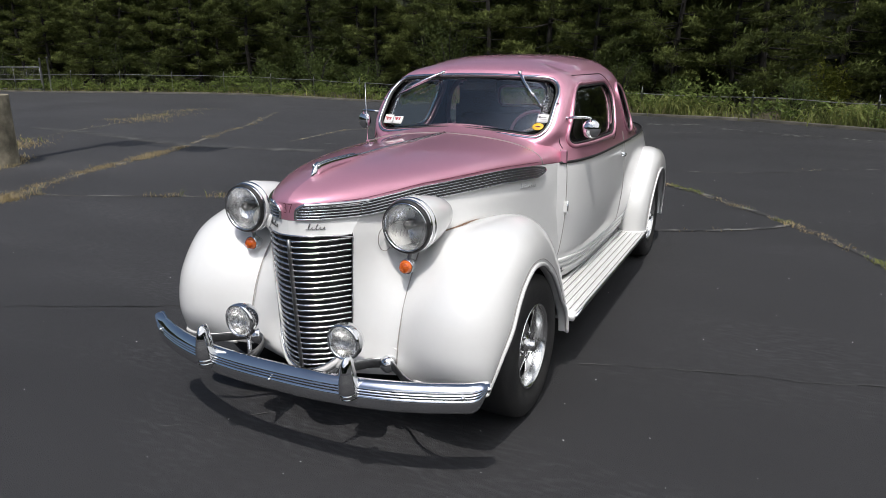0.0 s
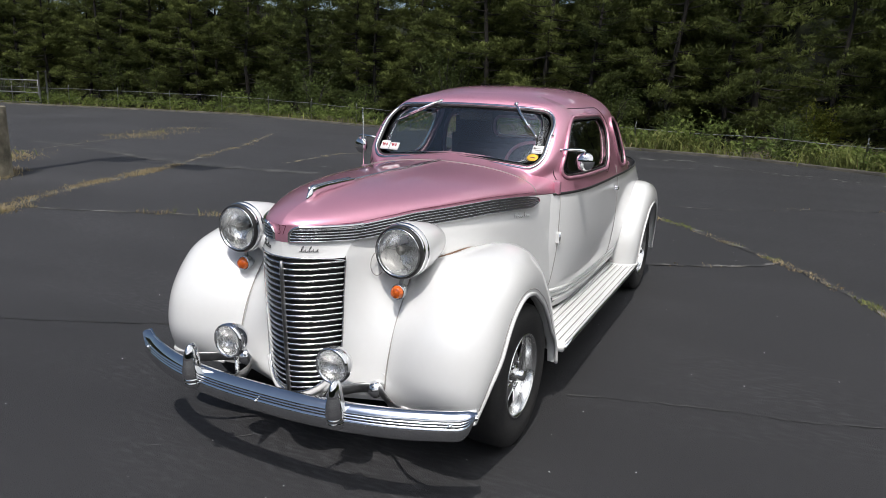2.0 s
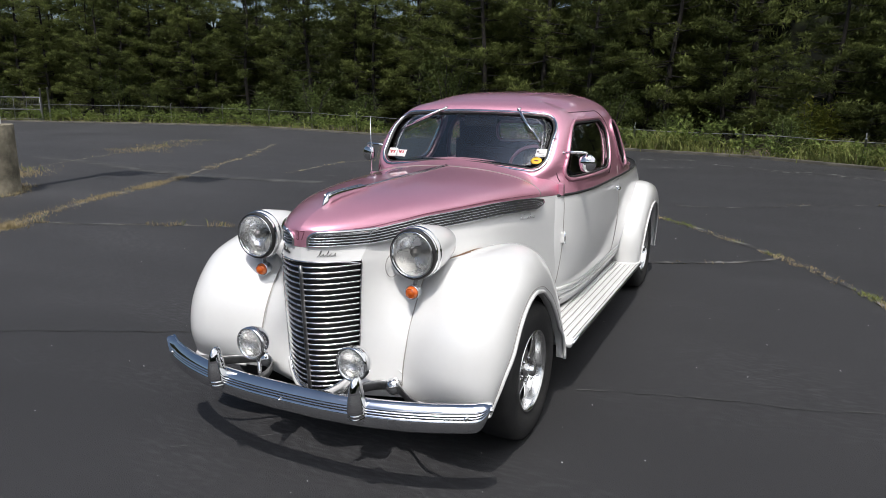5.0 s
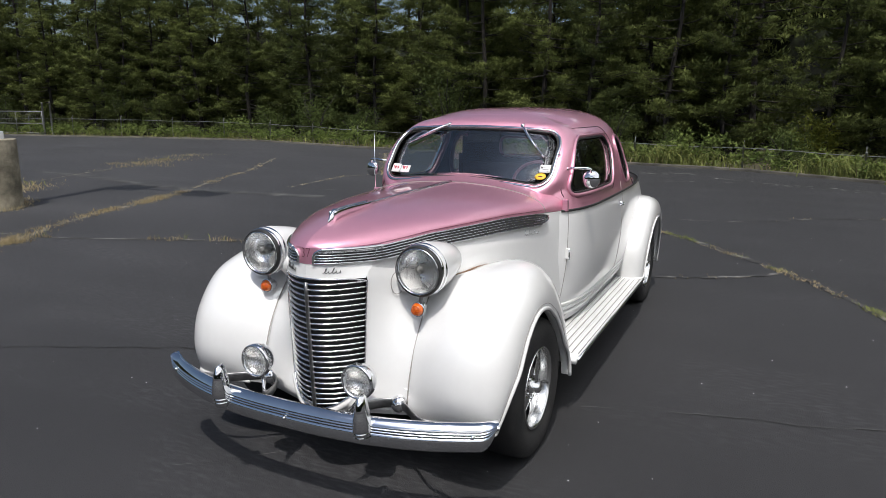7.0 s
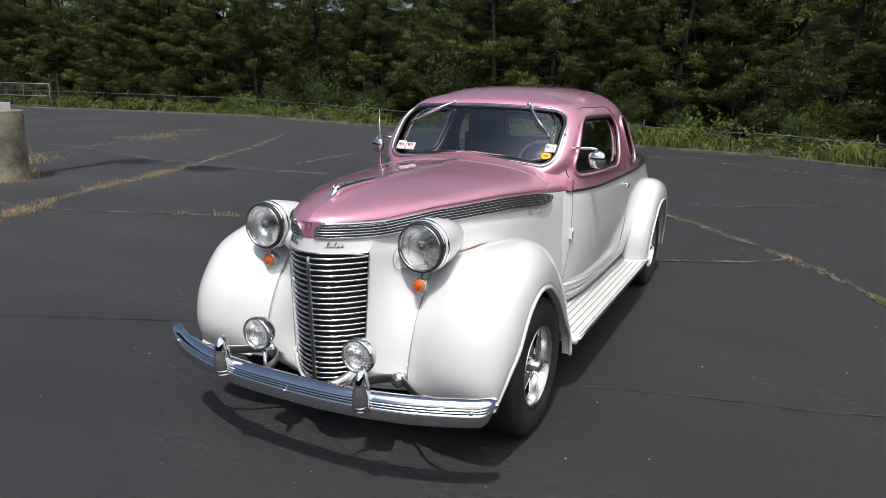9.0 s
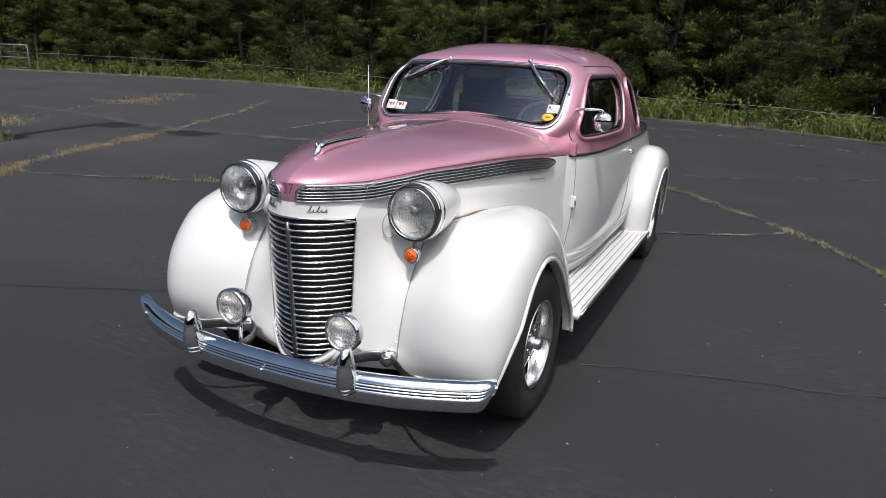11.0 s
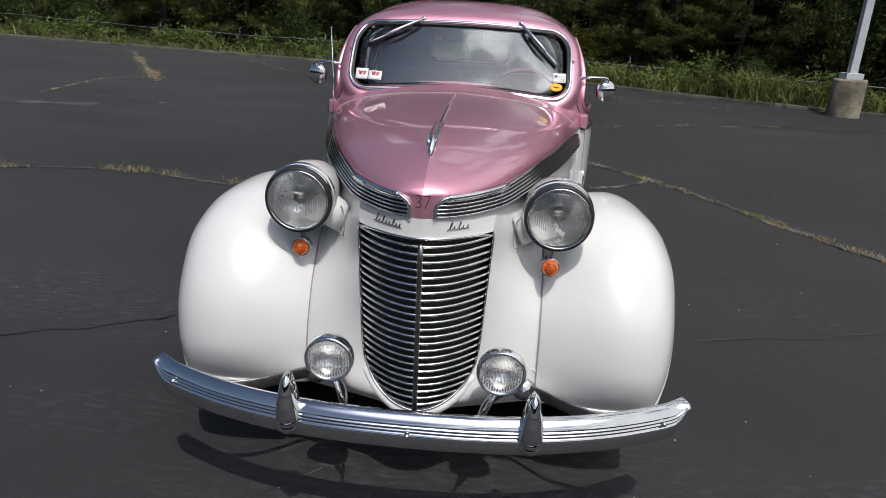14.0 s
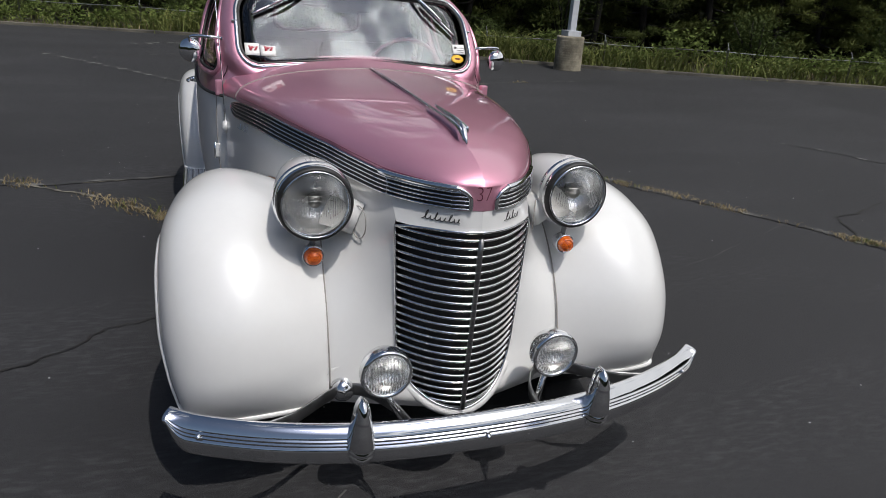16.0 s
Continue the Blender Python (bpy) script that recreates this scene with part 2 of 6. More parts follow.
def box(cx, cy, cz, sx, sy, sz, bevel=0.0):
    bm = bmesh.new()
    bmesh.ops.create_cube(bm, size=1.0)
    bmesh.ops.scale(bm, vec=(sx, sy, sz), verts=bm.verts)
    if bevel:
        bmesh.ops.bevel(bm, geom=bm.edges[:], offset=bevel, segments=2, affect="EDGES", profile=0.6)
    bmesh.ops.translate(bm, vec=(cx, cy, cz), verts=bm.verts)
    bm.verts.index_update()
    g = ([tuple(v.co) for v in bm.verts], [tuple(v.index for v in f.verts) for f in bm.faces], False)
    bm.free()
    return g


def thing(name, label, category, group="", at=(0, 0, 0), kind=""):
    ob = new(name)
    ob.location = at
    return tagged(ob, label, category, group, kind)


# ---- the car: front axle at y = 0, nose towards -y, centre plane x = 0 ----
car = thing("car", "rose and white vintage coupe with chrome bumper parked on asphalt", "car")

# plan of the hood's lower edge: length along, x, y, z of the moulding's top
NOSE = [(0.0, 0.0, -0.714, 1.066), (0.06, 0.06, -0.700, 1.066), (0.12, 0.112, -0.664, 1.066), (0.19, 0.160, -0.610, 1.065),
        (0.29, 0.214, -0.528, 1.064), (0.44, 0.281, -0.390, 1.074), (0.63, 0.350, -0.212, 1.086), (1.02, 0.458, 0.170, 1.086),
        (1.56, 0.574, 0.700, 1.064), (1.75, 0.618, 0.885, 1.057)]
BAND = 0.060


def nose(s, drop=0.0):
    """A point of the moulding's line, `drop` below its top."""
    return Vector((spline(NOSE, s, 1), spline(NOSE, s, 2), spline(NOSE, s, 3) - drop))


RIDGE = [(-0.714, 1.068), (-0.700, 1.087), (-0.66, 1.112), (-0.56, 1.145), (-0.40, 1.172), (0.0, 1.193), (0.70, 1.206), (0.80, 1.222), (0.90, 1.245)]
hood_s = list(np.concatenate([np.linspace(0.002, 0.2, 26), np.linspace(0.21, 0.6, 26), np.linspace(0.62, 1.75, 40)]))


def hood_point(s, k):
    """k from 0 at the moulding to 1 at the centre ridge."""
    p = nose(s)
    zt = spline(RIDGE, p.y, 1)
    w = k * math.pi / 2
    x = p.x * math.cos(w) ** 0.86
    c = 0.10 + 0.22 * max(0.0, min(1.0, (0.1 - p.y) / 0.7))
    t = x / max(p.x, 1e-6)
    z = p.z + (zt - p.z) * ((1 - c) * math.sin(w) ** 0.86 + c * (1 - t))
    return x, p.y, z


hv = [hood_point(s, k) for s in hood_s for k in np.linspace(0, 1, 30)]

hood_geo = both((hv, grid_faces(len(hood_s), 30), True))
hood = part("hood", join(*hood_geo), PINK, car, "rose metallic alligator hood")
# nose badge panel
def badge_point(u, w):
    q = nose(abs(u) * 0.085, 0.064 * (1 - w))
    return (q.x * (1 if u > 0 else -1), q.y - 0.0015, q.z + 0.004 * w)


part("badge_panel", patch(badge_point, 21, 9, -1.0, 1.0), PINK, hood)


def solid(geo, depth, toward=None):
    """Gives a sheet thickness along -normal by adding a second layer and a rim."""
    bm = bmesh.new()
    vs = [bm.verts.new(p) for p in geo[0]]
    for q in geo[1]:
        bm.faces.new([vs[i] for i in q])
    bmesh.ops.recalc_face_normals(bm, faces=bm.faces[:])
    bmesh.ops.solidify(bm, geom=bm.faces[:], thickness=depth)
    bm.verts.index_update()
    g = ([tuple(v.co) for v in bm.verts], [tuple(v.index for v in f.verts) for f in bm.faces], True)
    bm.free()
    return g


# cowl seam and hood seam down the middle
part("hood_seam", join(*both(tube([Vector(hood_point(1.552, k)) + Vector((0, 0, 0.001)) for k in np.linspace(0.0, 1, 24)], 0.0025, 6))), SEAM, hood)
part("hood_hinge_strip", tube([(0, y, spline(RIDGE, y, 1) + 0.001) for y in np.linspace(-0.36, 0.69, 20)], 0.0045, 8, flat=0.8), CHROME, hood)
for g in both(tube([Vector(hood_point(s, 0.045)) + Vector((0, 0, 0.0015)) for s in np.linspace(0.09, 1.52, 60)], 0.0013, 5)):
    part("pinstripe", g, PINSTRIPE, hood)

# grille shell
GRILLE = [(0.350, 0.002), (0.362, 0.055), (0.385, 0.104), (0.43, 0.153), (0.496, 0.184), (0.60, 0.1945), (0.75, 0.201), (0.88, 0.207), (0.925, 0.209), (0.94, 0.206)]


def face_y(x, z):
    """The prow of the nose."""
    return -0.715 + 0.03 * max(0.0, (0.94 - z) / 0.55) ** 1.2 + 0.14 * (abs(x) / 0.21) ** 2


SEAM_LINE = [(0.36, 0.385, -0.560), (0.46, 0.385, -0.548), (0.60, 0.386, -0.505), (0.70, 0.386, -0.450), (0.79, 0.384, -0.380), (0.88, 0.376, -0.290), (0.95, 0.362, -0.235), (1.004, 0.350, -0.212)]


def shell_point(u, w):
    z = 0.335 + w * (1.008 - 0.335)
    zi = max(z, 0.352)
    if z < 0.94:
        xi = spline(GRILLE, zi, 1)
        a = Vector((xi, face_y(xi, zi), z))
    else:
        k = (z - 0.94) / 0.068
        a = Vector((0.206, face_y(0.206, 0.94), z)).lerp(Vector((0.214, -0.528, z)), k)
    b = Vector((spline(SEAM_LINE, z, 1) + 0.012, spline(SEAM_LINE, z, 2) + 0.01, z))
    p = a.lerp(b, u)
    span = b.y - a.y
    p.y += 0.10 * span * math.sin(math.pi * u) - 0.012 * math.sin(math.pi * u)
    if z < 0.40:
        p.y += (0.40 - z) ** 2 * 6
    return tuple(p)


for g in both(patch(shell_point, 26, 44)):
    part("nose_panel", g, WHITE, car)


def band_point(u, w):
    s = 0.29 * u
    top = nose(s, BAND - 0.004)
    x = 0.206 * (top.x / 0.214)
    low = Vector((x, face_y(x, 0.94) - 0.002, 0.938 + 0.004 * (1 - u)))
    return tuple(low.lerp(top, w))


part("nose_band", join(*both(patch(band_point, 30, 8))), WHITE, car)

# hood sides back to the cowl
def side_point(u, w):
    s = 0.60 + (1.75 - 0.60) * u
    p = nose(s)
    z = p.z - 0.004 - (p.z - 0.36) * w
    d = p.z - z
    x = p.x + 0.032 * min(1.0, d / 0.12) * (1 - u ** 3) + 0.05 * max(0.0, (0.75 - z)) * (1 - u)
    return x, p.y, z


for g in both(patch(side_point, 44, 30)):
    part("hood_side", g, WHITE, car)

# grille: dark cavity, frame, centre bar and slats
def grille_half(z):
    return spline(GRILLE, z, 1)


part("grille_backing", join(*both(patch(lambda u, w: ((grille_half(0.352 + w * 0.586)) * u, face_y(grille_half(0.352 + w * 0.586) * u, 0.352 + w * 0.586) + 0.035, 0.352 + w * 0.586), 14, 30))), DARK, car)
rim_r = [Vector((spline(GRILLE, z, 1), face_y(spline(GRILLE, z, 1), z) - 0.003, z)) for z in np.concatenate([np.linspace(0.35, 0.44, 14), np.linspace(0.46, 0.925, 24)])]
top_r = [Vector((x, face_y(x, 0.94) - 0.003, 0.9415 - 0.017 * (x / 0.209) ** 6)) for x in np.linspace(0.205, 0.0, 16)]
loop = rim_r + top_r
loop = loop + [Vector((-p.x, p.y, p.z)) for p in reversed(loop[1:-1])]
grille = part("grille", tube(loop, 0.0040, 8, True), CHROME, car, "chrome frame of the waterfall grille")
lip = [Vector((p.x * 1.03, p.y + 0.012, p.z - 0.016)) for p in rim_r if p.z < 0.47]
part("grille_lip", tube([Vector((-p.x, p.y, p.z)) for p in reversed(lip[1:])] + lip, 0.017, 10), WHITE, car)
part("centre_bar", tube([(0, face_y(0, z) - 0.006, z) for z in np.linspace(0.355, 0.925, 12)], 0.0085, 8, flat=1.0), GREYMETAL, grille)
SLATS = 23
for i in range(SLATS):
    z = 0.378 + (0.918 - 0.378) * i / (SLATS - 1)
    h = grille_half(z + 0.004) - 0.003
    pts = [(h * k, face_y(h * k, z) + 0.008 - 0.010 * (1 - abs(k)), z + 0.006 * abs(k) ** 2) for k in np.linspace(-1, 1, 27)]
    part("slat", tube(pts, 0.0078, 10, flat=0.62, up=(0, 0, 1)), SLATCHROME, grille)

# side mouldings: dark band with five bright lines each side
for side in (1, -1):
    def on_side(p, out=0.0):
        return (p[0] * side, p[1], p[2])
    ss = np.linspace(0.0, 1.0, 96) ** 1.25

    def band(u, k, out):
        """u from the curled front end back, k from the top down; the rear end tapers."""
        s0 = 0.034 + 0.040 * max(0.0, 1 - k) ** 4.5
        s = s0 + (1.56 - s0) * u
        end = min(1.0, max(0.0, (1.565 - s) / 0.12)) ** 0.5
        low = BAND * (1.0 - 0.0 * s)
        mid = 0.35
        kk = mid + (k - mid) * min(1, end)
        p = nose(s, low * kk)
        t = (nose(s + 0.01) - nose(max(s - 0.01, 0))).normalized()
        n = Vector((t.y, -t.x, 0)) * 1.0
        lean = 0.03 * kk * min(1, s) 
        return p + n * out + Vector((lean, 0, 0))
    v = [on_side(band(s, k, 0.004)) for s in ss for k in np.linspace(0, 1, 6)]
    f = grid_faces(len(ss), 6)
    trim = part("side_moulding", (v, f if side > 0 else [tuple(reversed(q)) for q in f], True), DARK, car, "black and chrome ribbed moulding")
    for j in range(6):
        k = 0.03 + 0.94 * j / 5
        r = 0.0038 if j == 0 else 0.0024
        part("chrome_line", tube([on_side(band(s, k, 0.006)) for s in ss], [r * (2.7 if s < 0.17 and j == 0 else 1.3 if s < 0.17 else 1.0) for s in ss], 7, flat=0.9), CHROME, trim)
    part("end_cap", tube([on_side(band(0.0, k, 0.007)) for k in np.linspace(0, 1, 40)], 0.0066, 8), CHROME, trim)
    part("joint_strap", tube([on_side(band(0.165, k, 0.008)) for k in np.linspace(-0.02, 1.02, 8)], 0.0018, 6), CHROME, trim)

# ---- front fenders ----
# angle in degrees round the front axle: outer profile, arch opening, outer x
FENDER = [(-12, 0.495, 0.470, 0.832), (-5, 0.530, 0.452, 0.832), (5, 0.555, 0.420, 0.830), (20, 0.563, 0.362, 0.826), (46, 0.576, 0.338, 0.828), (71, 0.592, 0.352, 0.836),
          (95, 0.603, 0.410, 0.846), (117, 0.648, 0.470, 0.856), (133, 0.688, 0.488, 0.860), (148, 0.692, 0.482, 0.858), (165, 0.658, 0.515, 0.836), (179, 0.580, 0.540, 0.800)]
# how far the inner edge drops below the crown, so that it meets the nose panel
FENDER_FALL = [(-12, 0.03), (46, 0.08), (95, 0.09), (110, 0.065), (118, 0.048), (130, 0.092), (141, 0.112), (152, 0.118), (167, 0.094), (177, 0.034), (179, 0.028)]
AXLE_Z = 0.335


def fender_point(table, yc, u, w, crown, inner, fall, power):
    """u: angle in degrees. w from 0 at the inner edge to 1 at the arch."""
    if table is FENDER:
        u = max(u, table[0][0] + 17 * (1 - w) ** 0.6 * (1 - 0.35 * w))
    R, r, xo = (spline(table, u, c) for c in (1, 2, 3))
    if table is FENDER:
        fall = spline(FENDER_FALL, u, 1)
    if w < 0.35:
        k = 1 - w / 0.35
        x, rad = crown - (crown - inner) * k, R - fall * k ** 1.7
    else:
        b = (w - 0.35) / 0.65 * math.pi / 2
        power += 0.02 * max(0.0, min(1.0, (u - 115) / 45))
        x = crown + (xo - crown) * math.sin(b) ** power
        rad = r + (R - r) * math.cos(b) ** power
    c, s = math.cos(radians(u)), math.sin(radians(u))
    return x, yc + rad * c, AXLE_Z + rad * s


def fender_parts(name, table, yc, crown, inner, fall, power, bead=0.010):
    a0, a1 = table[0][0], table[-1][0]
    pt = lambda u, w: fender_point(table, yc, u, w, crown, inner, fall, power)
    # even rows across, closer at the rounded shoulder
    ws = np.concatenate([np.linspace(0, 0.35, 10)[:-1], 0.35 + 0.65 * np.linspace(0, 1, 36)])
    us = np.linspace(a0, a1, 72)
    v = [pt(u, w) for u in us for w in ws]
    f = [tuple(reversed(q)) for q in grid_faces(len(us), len(ws))]
    # inward turned lip behind the bead, so that the sheet has depth
    n = len(v)
    nw = len(ws)
    v += [(pt(u, 1.0)[0] - 0.05, *pt(u, 1.0)[1:]) for u in us]
    f += [(i * nw + nw - 1, n + i, n + i + 1, (i + 1) * nw + nw - 1) for i in range(len(us) - 1)]
    lip = [Vector(pt(u, 1.0)) for u in us] 
    low = [Vector(pt(a1, w)) for w in np.linspace(0.98, 0.12, 24)]
    rear = [Vector(pt(a0, w)) for w in np.linspace(0.12, 0.98, 24)]
    edge = tube(rear + lip + low, bead, 8)
    gap = tube([Vector(pt(u, 0.955)) for u in us[2:-2]], 0.0018, 5)
    def trim_in(geo):
        # the car's left front fender stands a little closer in
        return [(x - (0.020 * max(0.0, x - 0.5) / 0.35 if x > 0 and yc < 1 else 0.0), y, z) for x, y, z in geo[0]], geo[1], True
    for g, h, j in zip(map(trim_in, both((v, f, True))), map(trim_in, both(edge)), map(trim_in, both(gap))):
        fender = part(name, g, WHITE, car, "white bulbous pontoon fender")
        part("fender_bead", h, WHITE, fender)
        part("bead_line", j, SEAM, fender)
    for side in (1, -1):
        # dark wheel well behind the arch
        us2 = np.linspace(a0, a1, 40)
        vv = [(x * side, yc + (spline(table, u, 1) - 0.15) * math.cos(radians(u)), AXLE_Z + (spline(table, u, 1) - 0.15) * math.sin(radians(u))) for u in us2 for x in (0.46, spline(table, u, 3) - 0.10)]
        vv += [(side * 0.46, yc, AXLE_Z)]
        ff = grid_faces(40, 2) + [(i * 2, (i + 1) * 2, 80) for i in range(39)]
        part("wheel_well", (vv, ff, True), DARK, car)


fender_parts("front_fender", FENDER, 0.0, 0.64, 0.383, 0.115, 0.93)
REAR_FENDER = [(-8, 0.66, 0.46, 0.80), (20, 0.70, 0.42, 0.82), (50, 0.64, 0.40, 0.84), (80, 0.575, 0.405, 0.85), (110, 0.585, 0.425, 0.855), (135, 0.61, 0.44, 0.855), (158, 0.62, 0.455, 0.85), (181, 0.58, 0.475, 0.84)]
fender_parts("rear_fender", REAR_FENDER, 2.946, 0.70, 0.58, 0.14, 0.78, 0.009)
for g in both(tube([Vector((spline(SEAM_LINE, z, 1) + 0.0005, spline(SEAM_LINE, z, 2) - 0.004, z)) for z in np.linspace(0.40, 0.90, 30)], 0.0024, 6)):
    part("fender_seam", g, SEAM, car)

# joint between the fender's crown and the hood side
grid_pts = np.array([fender_point(FENDER, 0.0, u, w, 0.64, 0.383, 0.115, 0.93) for u in np.linspace(60, 150, 90) for w in np.linspace(0, 0.35, 30)])
joint = []
for u in np.linspace(0.02, 0.42, 24):
    hx_, hy_, hz_ = side_point(u, 0.22)
    near = grid_pts[np.argmin(np.abs(grid_pts[:, 0] - hx_ - 0.004) + np.abs(grid_pts[:, 1] - hy_))]
    joint.append(Vector((hx_ + 0.004, hy_, near[2] + 0.002)))
joint = smooth_path(joint[::4], 40)
for g in both(tube(joint, 0.004, 6)):
    part("fender_joint", g, JOINT, car)

# ---- cabin ----
# level, half width, front, rear and corner power of the rings from the sill of the glass to the crown
CABIN = [(0.0, 1.050, 0.724, 0.715, 3.20, 4.5), (0.2, 1.150, 0.706, 0.775, 2.98, 4.6), (0.4, 1.250, 0.684, 0.848, 2.82, 5.8), (0.55, 1.350, 0.656, 0.935, 2.74, 6.8),
         (0.68, 1.440, 0.618, 1.010, 2.68, 6.0), (0.78, 1.510, 0.568, 1.075, 2.62, 4.5), (0.86, 1.562, 0.500, 1.160, 2.54, 3.3), (0.92, 1.600, 0.410, 1.290, 2.42, 2.9), (0.97, 1.627, 0.270, 1.50, 2.20, 2.5), (1.0, 1.637, 0.030, 1.86, 1.94, 2.2)]
TAIL = 3.2
MID_Y = 1.90


def bow(x, y, yf):
    """The front bows back gently from the middle before it turns the corner."""
    p = yf + 0.022 * (np.minimum(np.abs(x), 0.62) / 0.5) ** 2
    return np.logaddexp(y / 0.008, p / 0.008) * 0.008


def half_ring(a, yf, yr, n, count_f=100, count_r=70, rear_n=3.2, bowed=False):
    """Points from the front centre round one side to the rear centre, evenly spaced."""
    out = []
    for b, power, count, sgn in ((MID_Y - yf, n, count_f, -1), (yr - MID_Y, rear_n, count_r, 1)):
        w = np.linspace(0, math.pi / 2, 1500)
        x, y = a * np.sin(w) ** (2 / power), MID_Y + sgn * b * np.cos(w) ** (2 / power)
        if bowed and sgn < 0:
            y = np.minimum(bow(x, y, yf), np.maximum(y, MID_Y - 0.3))
        d = np.concatenate([[0], np.cumsum(np.hypot(np.diff(x), np.diff(y)))])
        t = np.linspace(0, d[-1], count)
        x, y = np.interp(t, d, x), np.interp(t, d, y)
        out += list(zip(x, y)) if sgn < 0 else list(zip(x[::-1], y[::-1]))[1:]
    return out


lev = np.linspace(0, 1, 400)
CZ, CA, CF, CR, CN = (np.array([spline(CABIN, t, c) for t in lev]) for c in (1, 2, 3, 4, 5))


def cab(z, inset=0.0):
    return np.interp(z, CZ, CA) - inset, np.interp(z, CZ, CF) + inset, np.interp(z, CZ, CR) - inset, np.interp(z, CZ, CN)


def front_y(x, z, inset=0.0):
    a, f, r, n = cab(z, inset)
    return float(bow(x, MID_Y - (MID_Y - f) * max(1e-6, 1 - min(0.999, abs(x) / a) ** n) ** (1 / n), f))


def rear_y(x, z, inset=0.0):
    a, f, r, n = cab(z, inset)
    return MID_Y + (r - MID_Y) * max(1e-6, 1 - min(0.999, abs(x) / a) ** TAIL) ** (1 / TAIL)


def side_x(y, z, inset=0.0):
    a, f, r, n = cab(z, inset)
    if y < MID_Y:
        return a * max(1e-6, 1 - min(0.999, (MID_Y - y) / (MID_Y - f)) ** n) ** (1 / n)
    return a * max(1e-6, 1 - min(0.999, (y - MID_Y) / (r - MID_Y)) ** TAIL) ** (1 / TAIL)


def round_rect(p, q, hp, hq, r):
    dp, dq = abs(p) - hp + r, abs(q) - hq + r
    return math.hypot(max(dp, 0), max(dq, 0)) + min(max(dp, dq), 0) - r


# the windshield's smooth surface, wrapping back a little towards its ends
WS_Z = np.linspace(1.21, 1.51, 40)
WS_FIT = np.polyfit(WS_Z, [float(cab(q)[1]) for q in WS_Z], 2)


def sheet_y(p, q):
    corner = max(0.0, abs(p) - 0.37) ** 2 * max(0.0, (q - 1.34) / 0.14) ** 2
    return float(np.polyval(WS_FIT, q)) + 0.006 + 0.022 * (p / 0.5) ** 2 + 1.7 * corner


# openings: (signed distance in two coordinates, centre, place on the cabin from those two)
def d_windshield(x, z):
    lift = 0.030 * (x / 0.5) ** 2
    q = (z - 1.362) + (lift if z < 1.36 else lift * 0.6)
    return round_rect(x, q, 0.533, 0.140, 0.088)


def d_door(y, z):
    lean = (0.62 if y < 1.5 else 0.50) * (z - 1.295)
    r = 0.150 if z > 1.295 else 0.085
    return round_rect(y - 1.445 - lean, z - 1.295, 0.400, 0.152, r)


def d_quarter(y, z):
    return round_rect(y - 2.20 + 0.25 * (z - 1.27), z - 1.268, 0.125, 0.150, 0.10)


def d_rear(x, z):
    return round_rect(x, z - 1.300, 0.500, 0.110, 0.09)


# where the glass and its trim sit: straight in from the skin
SEAT = {
    "windshield": lambda p, q, i: (p, sheet_y(p, q) + i, q),
    "door_window": lambda p, q, i: (side_x(p, q) - i, p, q),
    "quarter_window": lambda p, q, i: (side_x(p, q) - i, p, q),
    "rear_window": lambda p, q, i: (p, rear_y(p, q) - i, q),
}
OPENINGS = {
    "windshield": (d_windshield, (0.0, 1.36), lambda p, q, i: (p, sheet_y(p, q) + i, q), lambda v: v[1] < 1.3, 1),
    "door_window": (d_door, (1.445, 1.295), lambda p, q, i: (side_x(p, q, i), p, q), lambda v: v[0] > 0.3, 0),
    "quarter_window": (d_quarter, (2.20, 1.268), lambda p, q, i: (side_x(p, q, i), p, q), lambda v: v[0] > 0.2, 0),
    "rear_window": (d_rear, (0.0, 1.300), lambda p, q, i: (p, rear_y(p, q, i), q), lambda v: v[1] > 2.3 and v[0] >= 0, 1),
}


